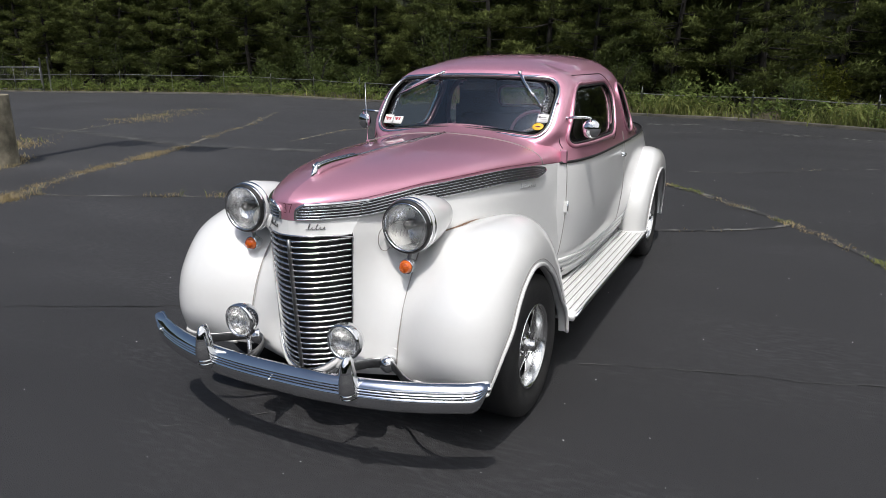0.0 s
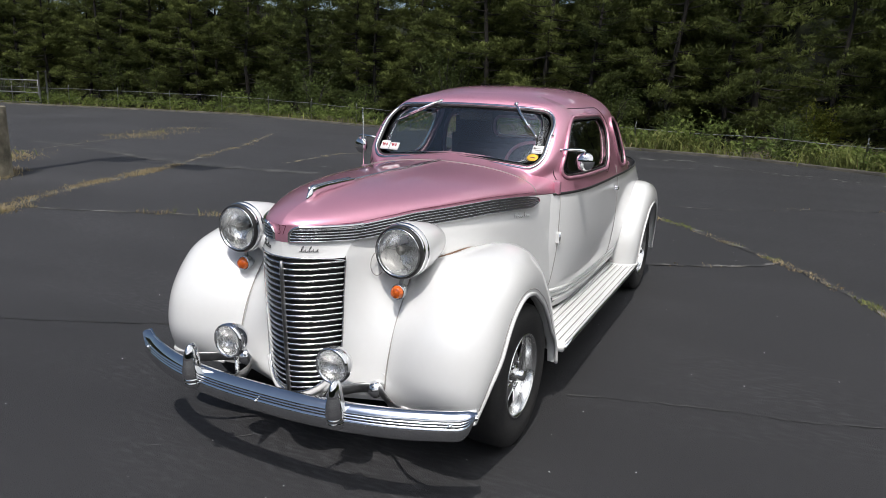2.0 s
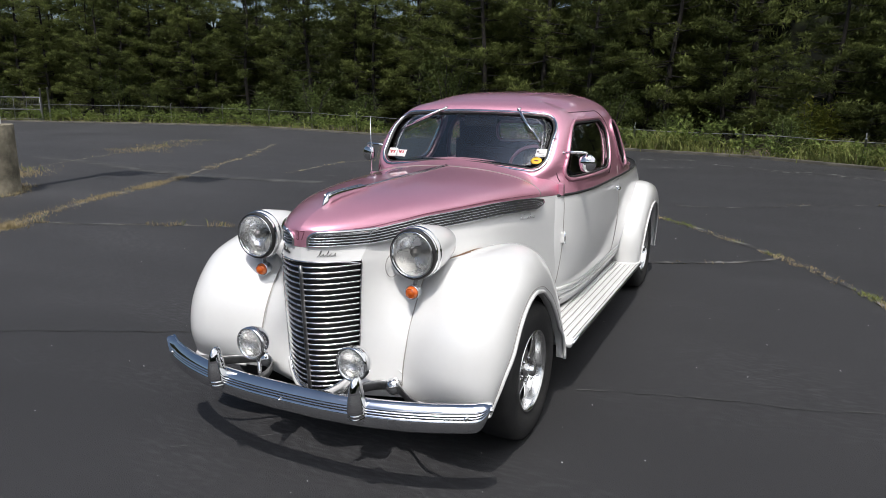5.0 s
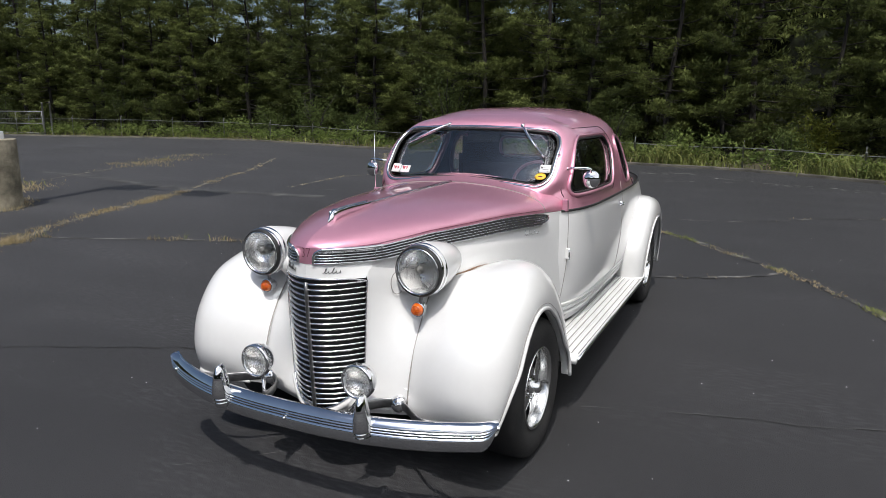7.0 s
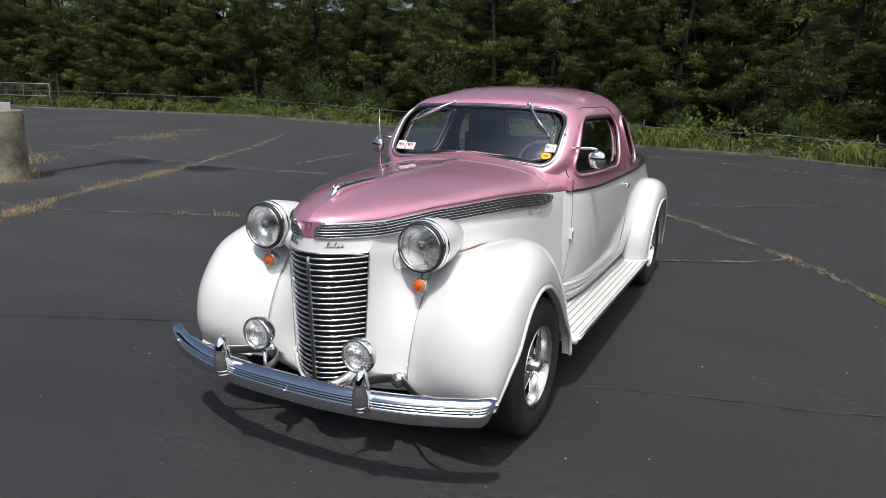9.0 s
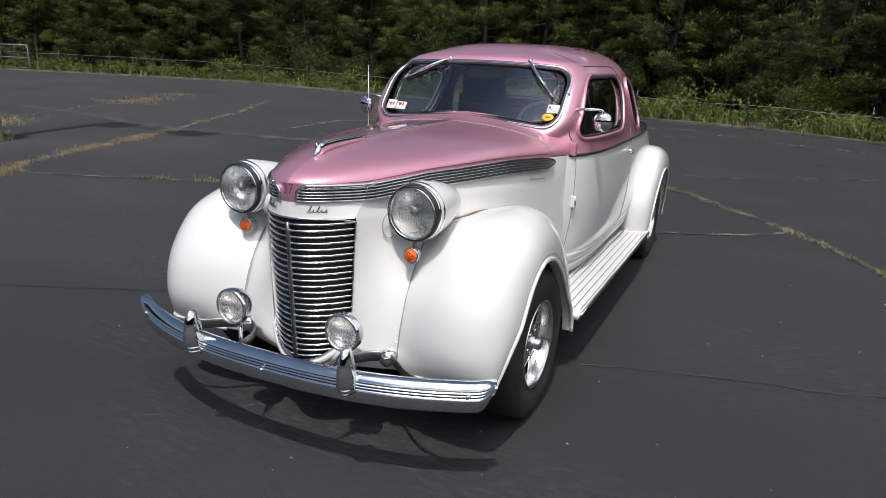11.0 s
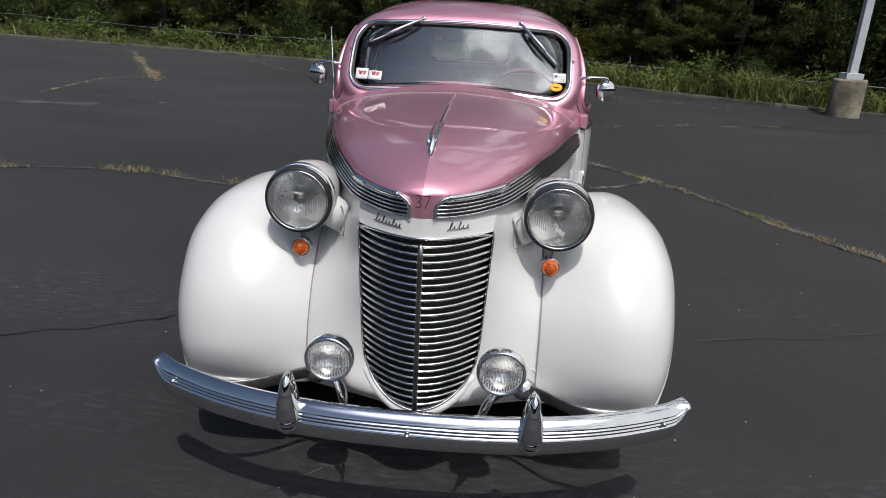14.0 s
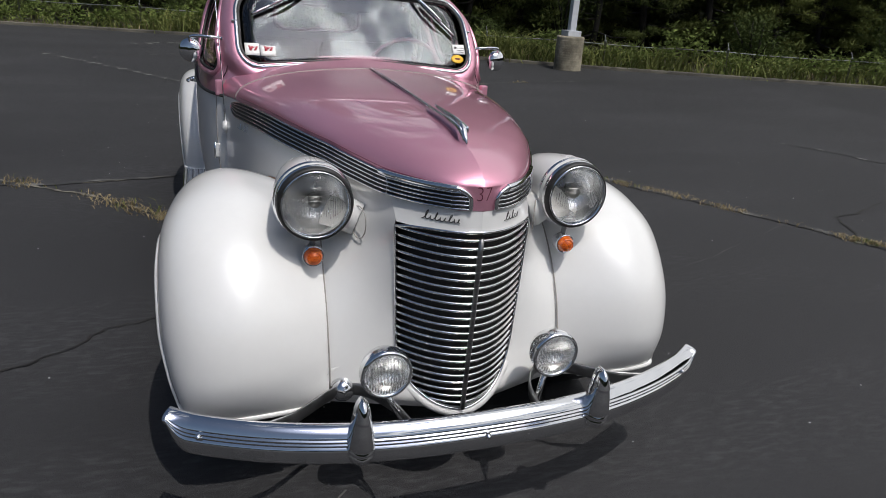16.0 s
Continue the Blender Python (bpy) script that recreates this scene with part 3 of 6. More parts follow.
def cabin_shell(inset, low, holes_grow=0.0):
    """One half of the cabin's skin with its openings cut clean."""
    rows = np.concatenate([np.linspace(low, 0.8, 58), np.linspace(0.81, 1.0, 34)])
    v, nv = [], 0
    for t in rows:
        z, a, f, r, n = (spline(CABIN, t, c) for c in (1, 2, 3, 4, 5))
        ring = half_ring(max(a - inset, 0.01), f + inset, r - inset, n, bowed=t < 0.9)
        nv = len(ring)
        v += [(x, y, z - inset * max(0, min(1, (t - 0.6) * 3.5))) for x, y in ring]
    # the skin runs flat into the windshield's frame
    for i, (x, y, z) in enumerate(v):
        if inset == 0 and y < 1.3 and z > 1.12:
            k = max(0.0, min(1.0, (d_windshield(x, z) - 0.024) / 0.070))
            if k < 1.0:
                k = k * k * (3 - 2 * k)
                v[i] = (x, sheet_y(x, z) * (1 - k) + y * k, z)
    faces = grid_faces(len(rows), nv)
    keep, drop = [], set()
    dist = {}
    for name, (sd, c, place, where, first) in OPENINGS.items():
        dist[name] = [sd(p[0] if first else p[1], p[2]) - holes_grow if where(p) else 1.0 for p in v]
    for q in faces:
        gone = any(sum(d[i] for i in q) < 0 for d in dist.values())
        (drop.update(q) if gone else keep.append(q))
    edge = {i for q in keep for i in q} & drop
    for i in edge:
        p = v[i]
        for name, (sd, c, place, where, first) in OPENINGS.items():
            if abs(dist[name][i]) < 0.04:
                a, z = (p[0] if first else p[1]), p[2]
                for _ in range(3):
                    d = sd(a, z) - holes_grow
                    ga, gz = (sd(a + 1e-4, z) - sd(a - 1e-4, z)) / 2e-4, (sd(a, z + 1e-4) - sd(a, z - 1e-4)) / 2e-4
                    m = max(ga * ga + gz * gz, 0.2)
                    a, z = a - d * ga / m, z - d * gz / m
                v[i] = place(a, z, inset)
    # the lining keeps behind the skin round the windshield
    for i, (x, y, z) in enumerate(v):
        if inset and y < 1.6 and 1.12 < z and d_windshield(x, z) < 0.25:
            k = max(0.0, min(1.0, (d_windshield(x, z) - 0.024) / 0.070))
            k = k * k * (3 - 2 * k)
            v[i] = (x, max(y, sheet_y(x, z) * (1 - k) + front_y(x, z) * k + inset), z)
    used = sorted({i for q in keep for i in q})
    at = {i: k for k, i in enumerate(used)}
    return [v[i] for i in used], [tuple(at[i] for i in reversed(q)) for q in keep], True


cabin = part("cabin", join(*both(cabin_shell(0.0, 0.0))), PINK, car, "rose metallic cabin and roof")
part("headliner", join(*both(flip(cabin_shell(0.035, 0.0, 0.045)))), LINER, cabin, "dark cloth headliner")


def outline(name, inset, grow=0.0, count=72):
    sd, c, place, where, first = OPENINGS[name]
    pts = []
    for w in np.linspace(0, 2 * math.pi, count, endpoint=False):
        lo, hi = 0.0, 0.9
        for _ in range(30):
            m = (lo + hi) / 2
            lo, hi = (m, hi) if sd(c[0] + m * math.cos(w), c[1] + m * math.sin(w)) < grow else (lo, m)
        pts.append((c[0] + lo * math.cos(w), c[1] + lo * math.sin(w)))
    return pts


def pane(name, depth, thick=0.005, grow=0.004):
    sd, c, place, where, first = OPENINGS[name]
    place = SEAT[name]
    ring = outline(name, depth, grow)
    v, k = [], 7
    for inset in (depth, depth + thick):
        for j in range(1, k + 1):
            v += [place(c[0] + (p - c[0]) * j / k, c[1] + (q - c[1]) * j / k, inset) for p, q in ring]
        v.append(place(*c, inset))
    n, m = len(ring), len(ring) * k + 1
    f = []
    for layer in (0, 1):
        o = layer * m
        g = [(o + j * n + i, o + j * n + (i + 1) % n, o + (j + 1) * n + (i + 1) % n, o + (j + 1) * n + i) for j in range(k - 1) for i in range(n)]
        g += [(o + m - 1, o + (i + 1) % n, o + i) for i in range(n)]
        f += g if layer == 0 else [tuple(reversed(q)) for q in g]
    f += [((k - 1) * n + (i + 1) % n, (k - 1) * n + i, m + (k - 1) * n + i, m + (k - 1) * n + (i + 1) % n) for i in range(n)]
    return v, f, True


def facing_out(geo):
    bm = bmesh.new()
    vs = [bm.verts.new(p) for p in geo[0]]
    for q in geo[1]:
        bm.faces.new([vs[i] for i in q])
    bmesh.ops.recalc_face_normals(bm, faces=bm.faces[:])
    bm.verts.index_update()
    g = ([tuple(v.co) for v in bm.verts], [tuple(v.index for v in f.verts) for f in bm.faces], True)
    bm.free()
    return g


for name in OPENINGS:
    place = SEAT[name]
    glass = facing_out(pane(name, 0.012 if name == "windshield" else 0.016))
    panes = [glass] if name in ("windshield", "rear_window") else both(glass)
    for g, side in zip(panes, (1, -1)):
        w = part(name, g, GLASS, car, "clear window glass")
        w.visible_shadow = False
        ring = [Vector(place(p, q, 0.004)) for p, q in outline(name, 0, 0.0, 168)]
        ring = [Vector((p.x * side, p.y, p.z)) for p in ring]
        part("rubber_seal", tube([Vector((p.x, p.y, p.z)) for p in ring], 0.0065, 8, True), BLACKRUBBER, w)
        if name == "windshield":
            ends = [(Vector(place(p, q, 0.0)), Vector(place(p, q, 0.020))) for p, q in outline(name, 0, 0.003, 168)]
            part("glazing_channel", facing_out(([tuple(p) for e in ends for p in e], grid_faces(168, 2, True), True)), BLACKRUBBER, w)
        else:
            inner = [Vector(place(p, q, 0.043)) for p, q in outline(name, 0, 0.024, 72)]
            part("garnish_moulding", tube([Vector((p.x * side, p.y, p.z)) for p in inner], 0.017, 8, True), GARNISH, w)
        if name in ("windshield", "rear_window"):
            ring2 = [Vector(place(p, q, -0.002)) for p, q in outline(name, 0, 0.013, 168)]
            part("chrome_trim", tube([Vector((p.x * side, p.y, p.z)) for p in ring2], 0.0095, 8, True), CHROME, w, "chrome reveal moulding")
        else:
            ring2 = [Vector(place(p, q, -0.001)) for p, q in outline(name, 0, 0.016, 168)]
            part("window_reveal", tube([Vector((p.x * side, p.y, p.z)) for p in ring2], 0.012, 8, True), PINK, w)

# small bright clips over the joints of the windshield's trim
for side in (1, -1):
    cx = 0.553
    part("trim_clip", box(side * cx, sheet_y(cx, 1.365) - 0.006, 1.365, 0.024, 0.016, 0.010, 0.003), CHROME, cabin)

# shut line of the door round its window
frame_line = [(p, q) for p, q in outline("door_window", 0, 0.062, 140) if q > 1.10]
frame_line = sorted(frame_line, key=lambda pq: math.atan2(pq[1] - 1.12, pq[0] - 1.50))
for g in both(tube([(side_x(p, q) + 0.0008, p, q) for p, q in frame_line], 0.0028, 6)):
    part("door_gap", g, SHUTLINE, cabin)

# ---- lower body, white, with the sill flaring to the running board ----
LOWER = [(0.0, 0.34, 0.640, 0.74, 4.00), (0.12, 0.40, 0.660, 0.735, 4.14), (0.3, 0.55, 0.712, 0.72, 4.2), (0.6, 0.80, 0.736, 0.705, 4.2), (0.85, 0.98, 0.734, 0.700, 3.92), (1.0, 1.052, 0.727, 0.700, 3.76)]


def lower_body():
    rows = np.linspace(0, 1, 30)
    v, nv = [], 0
    for t in rows:
        z, a, f, r = (spline(LOWER, t, c) for c in (1, 2, 3, 4))
        ring = half_ring(a, f, r, 4.5, 60, 60, 2.7)
        nv = len(ring)
        v += [(x, y, z) for x, y in ring]
    return v, [tuple(reversed(q)) for q in grid_faces(len(rows), nv)], True


body = part("body", join(*both(lower_body())), WHITE, car, "white lower body and doors")
# rear deck
part("rear_deck", join(*both(patch(lambda u, w: (lambda r: (r[0], r[1], 1.040 + 0.03 * (1 - u ** 2.2)))([(u * x, 3.0 + (y - 3.0) * (u * 0.985 + 0.015)) for x, y in [half_ring(0.690, 0.70, 3.70, 4.5, 60, 60, 2.7)[int(62 + 56 * w)]]][0]), 16, 57))), PINK, car)


def body_x(y, z):
    """Half width of the lower body."""
    zs = [spline(LOWER, t, 1) for t in np.linspace(0, 1, 60)]
    t = np.interp(z, zs, np.linspace(0, 1, 60))
    a, f, r = (spline(LOWER, t, c) for c in (2, 3, 4))
    if y < MID_Y:
        return a * max(1e-6, 1 - min(0.999, (MID_Y - y) / (MID_Y - f)) ** 4.5) ** (1 / 4.5)
    return a * max(1e-6, 1 - min(0.999, (y - MID_Y) / (r - MID_Y)) ** 2.7) ** (1 / 2.7)


belt = [Vector((body_x(y, 1.05) + 0.002, y, 1.052)) for y in np.linspace(0.86, 3.6, 80)]
for g in both(tube(belt, 0.0075, 8)):
    part("belt_moulding", g, BLACKRUBBER, body, "thin black belt line")
for y0 in (0.905, 2.00):
    for g in both(tube([(body_x(y0, z) + 0.0005, y0, z) for z in np.linspace(0.40, 1.045, 30)], 0.0022, 6)):
        part("door_gap", g, SEAM, body)
    for g in both(tube([(side_x(y0, z) + 0.0005, y0, z) for z in np.linspace(1.06, 1.12, 8)], 0.0022, 6)):
        part("door_gap", g, SEAM, body)
for k, (z, out) in enumerate(((0.405, 0.012), (0.44, 0.006), (0.475, 0.003))):
    for g in both(tube([(body_x(y, z) + out - 0.004, y, z) for y in np.linspace(0.60, 2.55, 40)], 0.011, 8)):
        part("sill_ridge", g, WHITE, body)
for z0 in (0.80,):
    for side in (1, -1):
        x0 = body_x(0.905, z0)
        hinge = part("door_hinge", box(side * (x0 + 0.002), 0.905, z0, 0.022, 0.030, 0.062, 0.005), WHITE, body)
        part("hinge_pin", moved(lathe([(0.001, -0.036), (0.0065, -0.036), (0.0065, 0.036), (0.001, 0.036)], 10, "z"), pose(side * (x0 + 0.013), 0.898, z0)), CHROME, hinge)
for side in (1, -1):
    x0 = side_x(0.90, 1.085)
    part("upper_hinge", box(side * (x0 + 0.016), 0.888, 1.085, 0.036, 0.034, 0.07, 0.008), PINK, body)
    hy, hz = 1.86, 0.985
    hx = body_x(hy, hz)
    handle = part("door_handle", tube([Vector((side * (hx + o), y, hz)) for y, o in ((hy - 0.10, 0.036), (hy - 0.05, 0.042), (hy, 0.036), (hy + 0.02, 0.028))], [0.006, 0.010, 0.010, 0.008], 8), CHROME, car, "chrome door handle")
    part("escutcheon", tube([(side * (hx - 0.002), hy + 0.01, hz), (side * (hx + 0.03), hy + 0.01, hz)], [0.020, 0.011], 12), CHROME, handle)

# ---- running boards ----
for side in (1, -1):
    def rb(u, w):
        y = 0.48 + (2.52 - 0.48) * u
        x = 0.60 + (0.838 - 0.60) * w
        z = 0.322 + 0.010 * (1 - w)
        return side * x, y, z
    g = patch(rb, 30, 8)
    if side < 0:
        g = flip(g)
    board = part("running_board", solid(g, 0.03), WHITE, car, "white ribbed running board")
    for k in range(5):
        x = 0.665 + 0.036 * k
        part("tread_rib", tube([(side * x, y, 0.332 - 0.012 * (x - 0.6) / 0.24) for y in np.linspace(0.55, 2.46, 14)], 0.007, 8, flat=0.7, up=(0, 0, 1)), WHITE, board)
    # grey lines between the white ribs mark the grooves
    for k in range(6):
        x = 0.647 + 0.036 * k
        part("tread_groove", tube([(side * x, y, 0.3335 - 0.012 * (x - 0.6) / 0.24) for y in np.linspace(0.56, 2.46, 14)], 0.0035, 6, flat=0.5, up=(0, 0, 1)), GROOVE, board)
    part("edge_trim", tube([(side * 0.842, y, 0.312) for y in np.linspace(0.50, 2.46, 14)], 0.010, 8), CHROME, board, "bright edge trim")

# ---- wheels ----
def build_wheel(x, y, side):
    R = AXLE_Z
    hub = part("wheel", moved(lathe([(0.01, -0.16), (0.15, -0.16), (0.15, -0.10), (0.01, -0.10)], 24, "x"), pose(0, 0, 0)), DARK, car, "cast alloy wheel with black tyre")
    hub.location = (x, y, R)
    if side < 0:
        hub.rotation_euler = (0, 0, math.pi)
    prof = [(0.190, -0.20), (0.245, -0.215), (0.30, -0.21), (0.325, -0.185), (R - 0.002, -0.16), (R, -0.12), (R, -0.065), (R - 0.002, -0.03), (0.327, -0.008), (0.305, 0.008), (0.27, 0.014), (0.228, 0.008), (0.193, -0.004)]
    part("tyre", lathe(prof, 64, "x"), RUBBER, hub, "black radial tyre")
    rim = part("rim", lathe([(0.192, -0.20), (0.192, -0.012), (0.199, -0.002), (0.195, 0.005), (0.188, 0.002), (0.183, -0.016), (0.178, -0.040), (0.174, -0.060)], 48, "x"), ALLOY, hub, "polished alloy rim")
    part("wheel_barrel", lathe([(0.174, -0.058), (0.172, -0.10), (0.160, -0.125), (0.02, -0.13)], 48, "x"), DARK, hub)
    for k in range(5):
        w = 2 * math.pi * k / 5 + 0.3
        c, s = math.cos(w), math.sin(w)
        pts = [(-0.040 - 0.02 * t, (0.05 + 0.128 * t) * c, (0.05 + 0.128 * t) * s) for t in np.linspace(0, 1, 6)]
        part("spoke", tube(pts, [0.044, 0.042, 0.040, 0.041, 0.046, 0.054], 12, flat=0.28, up=(1, 0, 0)), ALLOY, rim)
        c2, s2 = math.cos(w + 0.63), math.sin(w + 0.63)
        part("wheel_nut", moved(lathe([(0.001, 0.018), (0.008, 0.016), (0.010, 0.0), (0.010, -0.02)], 6, "x"), pose(-0.044, 0.057 * c2, 0.057 * s2)), CHROME, rim)
    part("hub_cap", lathe([(0.001, 0.014), (0.020, 0.012), (0.027, 0.004), (0.030, -0.012), (0.034, -0.030), (0.078, -0.040), (0.084, -0.06)], 12, "x"), ALLOY, hub)
    return hub


for y in (0.0, 2.946):
    for side in (1, -1):
        build_wheel(side * 0.785, y, side)

# ---- headlamps, signals, fog lamps, horns ----
for side in (1, -1):
    hx, hy, hz = (0.409 if side > 0 else -0.420), -0.490, 0.969
    sx, sy, sz = (0.399, -0.484, 0.801) if side > 0 else (-0.422, -0.464, 0.801)
    pod = part("headlamp", moved(lathe([(0.098, -0.004), (0.109, 0.004), (0.1115, 0.02), (0.111, 0.06), (0.105, 0.12), (0.092, 0.19), (0.075, 0.26), (0.046, 0.32), (0.018, 0.352), (0.001, 0.356)], 48, "y"), pose(hx, hy, hz)), WHITE, car, "white bullet headlamp shell")
    part("bezel", moved(lathe([(0.090, -0.010), (0.093, -0.022), (0.097, -0.024), (0.0995, -0.018)], 56, "y"), pose(hx, hy, hz)), CHROME, pod, "chrome headlamp rim")
    part("bezel_gasket", moved(lathe([(0.0985, -0.019), (0.1025, -0.021), (0.107, -0.015), (0.1095, -0.006), (0.109, 0.0)], 56, "y"), pose(hx, hy, hz)), BLACKRUBBER, pod)
    part("bezel_ring", moved(lathe([(0.1085, -0.004), (0.1115, 0.000), (0.1125, 0.006), (0.111, 0.010)], 56, "y"), pose(hx, hy, hz)), CHROME, pod)
    part("bezel_ring", moved(lathe([(0.112, 0.026), (0.1148, 0.030), (0.115, 0.034), (0.113, 0.038)], 56, "y"), pose(hx, hy, hz)), CHROME, pod)
    part("reflector", moved(flip(lathe([(0.092, -0.008), (0.084, 0.02), (0.07, 0.045), (0.05, 0.062), (0.02, 0.072), (0.001, 0.073)], 48, "y")), pose(hx, hy, hz)), REFLECTOR, pod)
    part("bulb_shield", moved(lathe([(0.001, 0.022), (0.014, 0.026), (0.016, 0.04), (0.012, 0.07)], 16, "y"), pose(hx, hy, hz + 0.004)), GREYMETAL, pod)
    lens_v = facing_out(join(moved(lathe([(0.0005, -0.036), (0.03, -0.034), (0.06, -0.028), (0.08, -0.019), (0.093, -0.009)], 48, "y"), pose(hx, hy, hz)),
                  moved(flip(lathe([(0.0005, -0.033), (0.03, -0.031), (0.06, -0.025), (0.08, -0.016), (0.0925, -0.006)], 48, "y")), pose(hx, hy, hz))))
    lens = part("lens", lens_v, LENS, pod, "clear fluted glass lens")
    lens.visible_shadow = False
    for j in range(-11, 12):
        xx = j * 0.0066
        h = math.sqrt(max(0.0, 0.078 ** 2 - xx ** 2))
        low, high = (-h * 0.55, h * 0.35) if abs(j) > 5 else (-0.022, -0.004) if j % 2 else (-0.030, -0.012)
        part("lens_flute", tube([(hx + xx, hy - 0.0328 + 3.1 * (xx * xx + q * q), hz + q) for q in np.linspace(low, high, 6)], 0.0012, 5), LENS, lens).visible_shadow = False
    # moulded cross bars and maker's panel of the sealed beam
    for q, wide in ((0.016, 0.045), (0.030, 0.040), (0.052, 0.016)):
        part("lens_bar", tube([(hx + x, hy - 0.0330 + 3.1 * (x * x + q * q), hz + q) for x in np.linspace(-wide, wide, 9)], 0.0009, 5), LENS, lens).visible_shadow = False
    # stalk joining the shell to the hood side, with its bright edge
    part("lamp_stalk", tube([(side * 0.375, -0.385, 0.935), (side * 0.335, -0.41, 0.918), (side * 0.283, -0.435, 0.897)], [0.06, 0.054, 0.050], 16, flat=1.0), WHITE, pod)
    ring = [Vector((side * (0.288 + 0.016 * math.cos(w)), -0.462 + 0.028 * math.cos(w), 0.898 + 0.050 * math.sin(w))) for w in np.linspace(0, 2 * math.pi, 24, endpoint=False)]
    part("stalk_edge", tube(ring, 0.0017, 6, True), SEAM, pod)
    at = pose(sx, sy, sz, 0, 0, 0) @ Matrix.Scale(1.16, 4)
    sig = part("turn_signal", moved(lathe([(0.001, -0.026), (0.012, -0.024), (0.021, -0.016), (0.0245, -0.004), (0.025, 0.006)], 28, "y"), at), AMBER, car, "round amber turn signal lens")
    part("signal_rim", moved(lathe([(0.024, -0.007), (0.0265, -0.008), (0.028, -0.002), (0.027, 0.006)], 28, "y"), at), CHROME, sig)
    for q in (0.009, 0.017):
        part("lens_ring", moved(lathe([(q - 0.0012, -0.0255 + 16 * q * q), (q, -0.0275 + 16 * q * q), (q + 0.0012, -0.0245 + 16 * q * q)], 24, "y"), at), AMBER, sig)
    part("signal_shell", moved(lathe([(0.026, 0.004), (0.028, 0.010), (0.027, 0.022), (0.018, 0.040), (0.001, 0.046)], 28, "y"), at), CHROME, sig)
    part("signal_stem", tube([(sx, sy + 0.018, sz + 0.024), (hx, hy + 0.030, 0.880)], [0.0085, 0.0095], 10), GREYMETAL, sig)
    # ribs pressed into the top of the shell
    for j in (-1, 0, 1):
        part("shell_rib", tube([(hx + 0.014 * j, hy + y, hz + 0.1105 - 0.0006 * j * j - 0.09 * max(0.0, y - 0.06)) for y in (0.045, 0.06, 0.085, 0.10)], [0.0012, 0.0025, 0.0025, 0.0012], 6), WHITE, pod)
    fx, fy, fz = side * 0.262, -0.748, 0.549
    fog = part("fog_lamp", moved(lathe([(0.060, -0.004), (0.067, 0.004), (0.068, 0.018), (0.060, 0.040), (0.040, 0.062), (0.001, 0.070)], 36, "y"), pose(fx, fy, fz) @ Matrix.Scale(1.09, 4)), CHROME, car, "small round chrome fog lamp")
    part("rim", moved(lathe([(0.058, -0.006), (0.062, -0.016), (0.068, -0.010), (0.0695, 0.004)], 36, "y"), pose(fx, fy, fz) @ Matrix.Scale(1.09, 4)), CHROME, fog)
    part("reflector", moved(flip(lathe([(0.060, -0.004), (0.05, 0.016), (0.03, 0.028), (0.001, 0.034)], 36, "y")), pose(fx, fy, fz) @ Matrix.Scale(1.09, 4)), REFLECTOR, fog)
    fl = part("lens", facing_out(join(moved(lathe([(0.0005, -0.020), (0.03, -0.017), (0.06, -0.007)], 36, "y"), pose(fx, fy, fz) @ Matrix.Scale(1.09, 4)), moved(flip(lathe([(0.0005, -0.017), (0.03, -0.014), (0.059, -0.004)], 36, "y")), pose(fx, fy, fz) @ Matrix.Scale(1.09, 4)))), LENS, fog, "fluted glass lens")
    fl.visible_shadow = False
    for j in range(-7, 8):
        xx = j * 0.0079
        h = math.sqrt(max(0.0, 0.061 ** 2 - xx ** 2)) * 0.95
        part("lens_flute", tube([(fx + xx, fy - 0.017 + 3.4 * (xx * xx + q * q), fz + q) for q in np.linspace(-h, h * 0.9, 6)], 0.0027, 5), LENS, fl).visible_shadow = False
    part("fog_bracket", tube([(fx, fy + 0.03, fz - 0.06), (fx - side * 0.018, fy + 0.02, fz - 0.10), (fx - side * 0.055, fy - 0.02, fz - 0.16)], [0.013, 0.009, 0.010], 10), CHROME, fog)
    # bumper iron cover, ring on the apron and the bumper arms
    dome = part("bumper_bolt_cover", moved(lathe([(0.001, -0.062), (0.020, -0.058), (0.034, -0.044), (0.039, -0.02), (0.039, 0.03)], 28, "y"), pose(side * 0.346, -0.535, 0.395)), CHROME, car, "domed chrome bracket cover")
    part("grommet", moved(lathe([(0.048, 0.0), (0.058, -0.006), (0.062, 0.006), (0.056, 0.014)], 32, "y"), pose(side * 0.346, -0.545, 0.410)), WHITE, dome)
    arm = [(side * 0.655, -0.742, 0.405), (side * 0.52, -0.70, 0.405), (side * 0.40, -0.60, 0.40), (side * 0.346, -0.57, 0.398), (side * 0.28, -0.60, 0.40), (side * 0.22, -0.70, 0.40), (side * 0.19, -0.84, 0.405)]
    part("bumper_arm", tube(smooth_path(arm, 30), 0.022, 10, flat=0.22, up=(0.2 * side, -1, 0)), GREYMETAL, car, "flat steel bumper iron")

# ---- bumper ----
def bumper_y(x):
    return -0.878 + 0.205 * (abs(x) / 0.85) ** 2.5


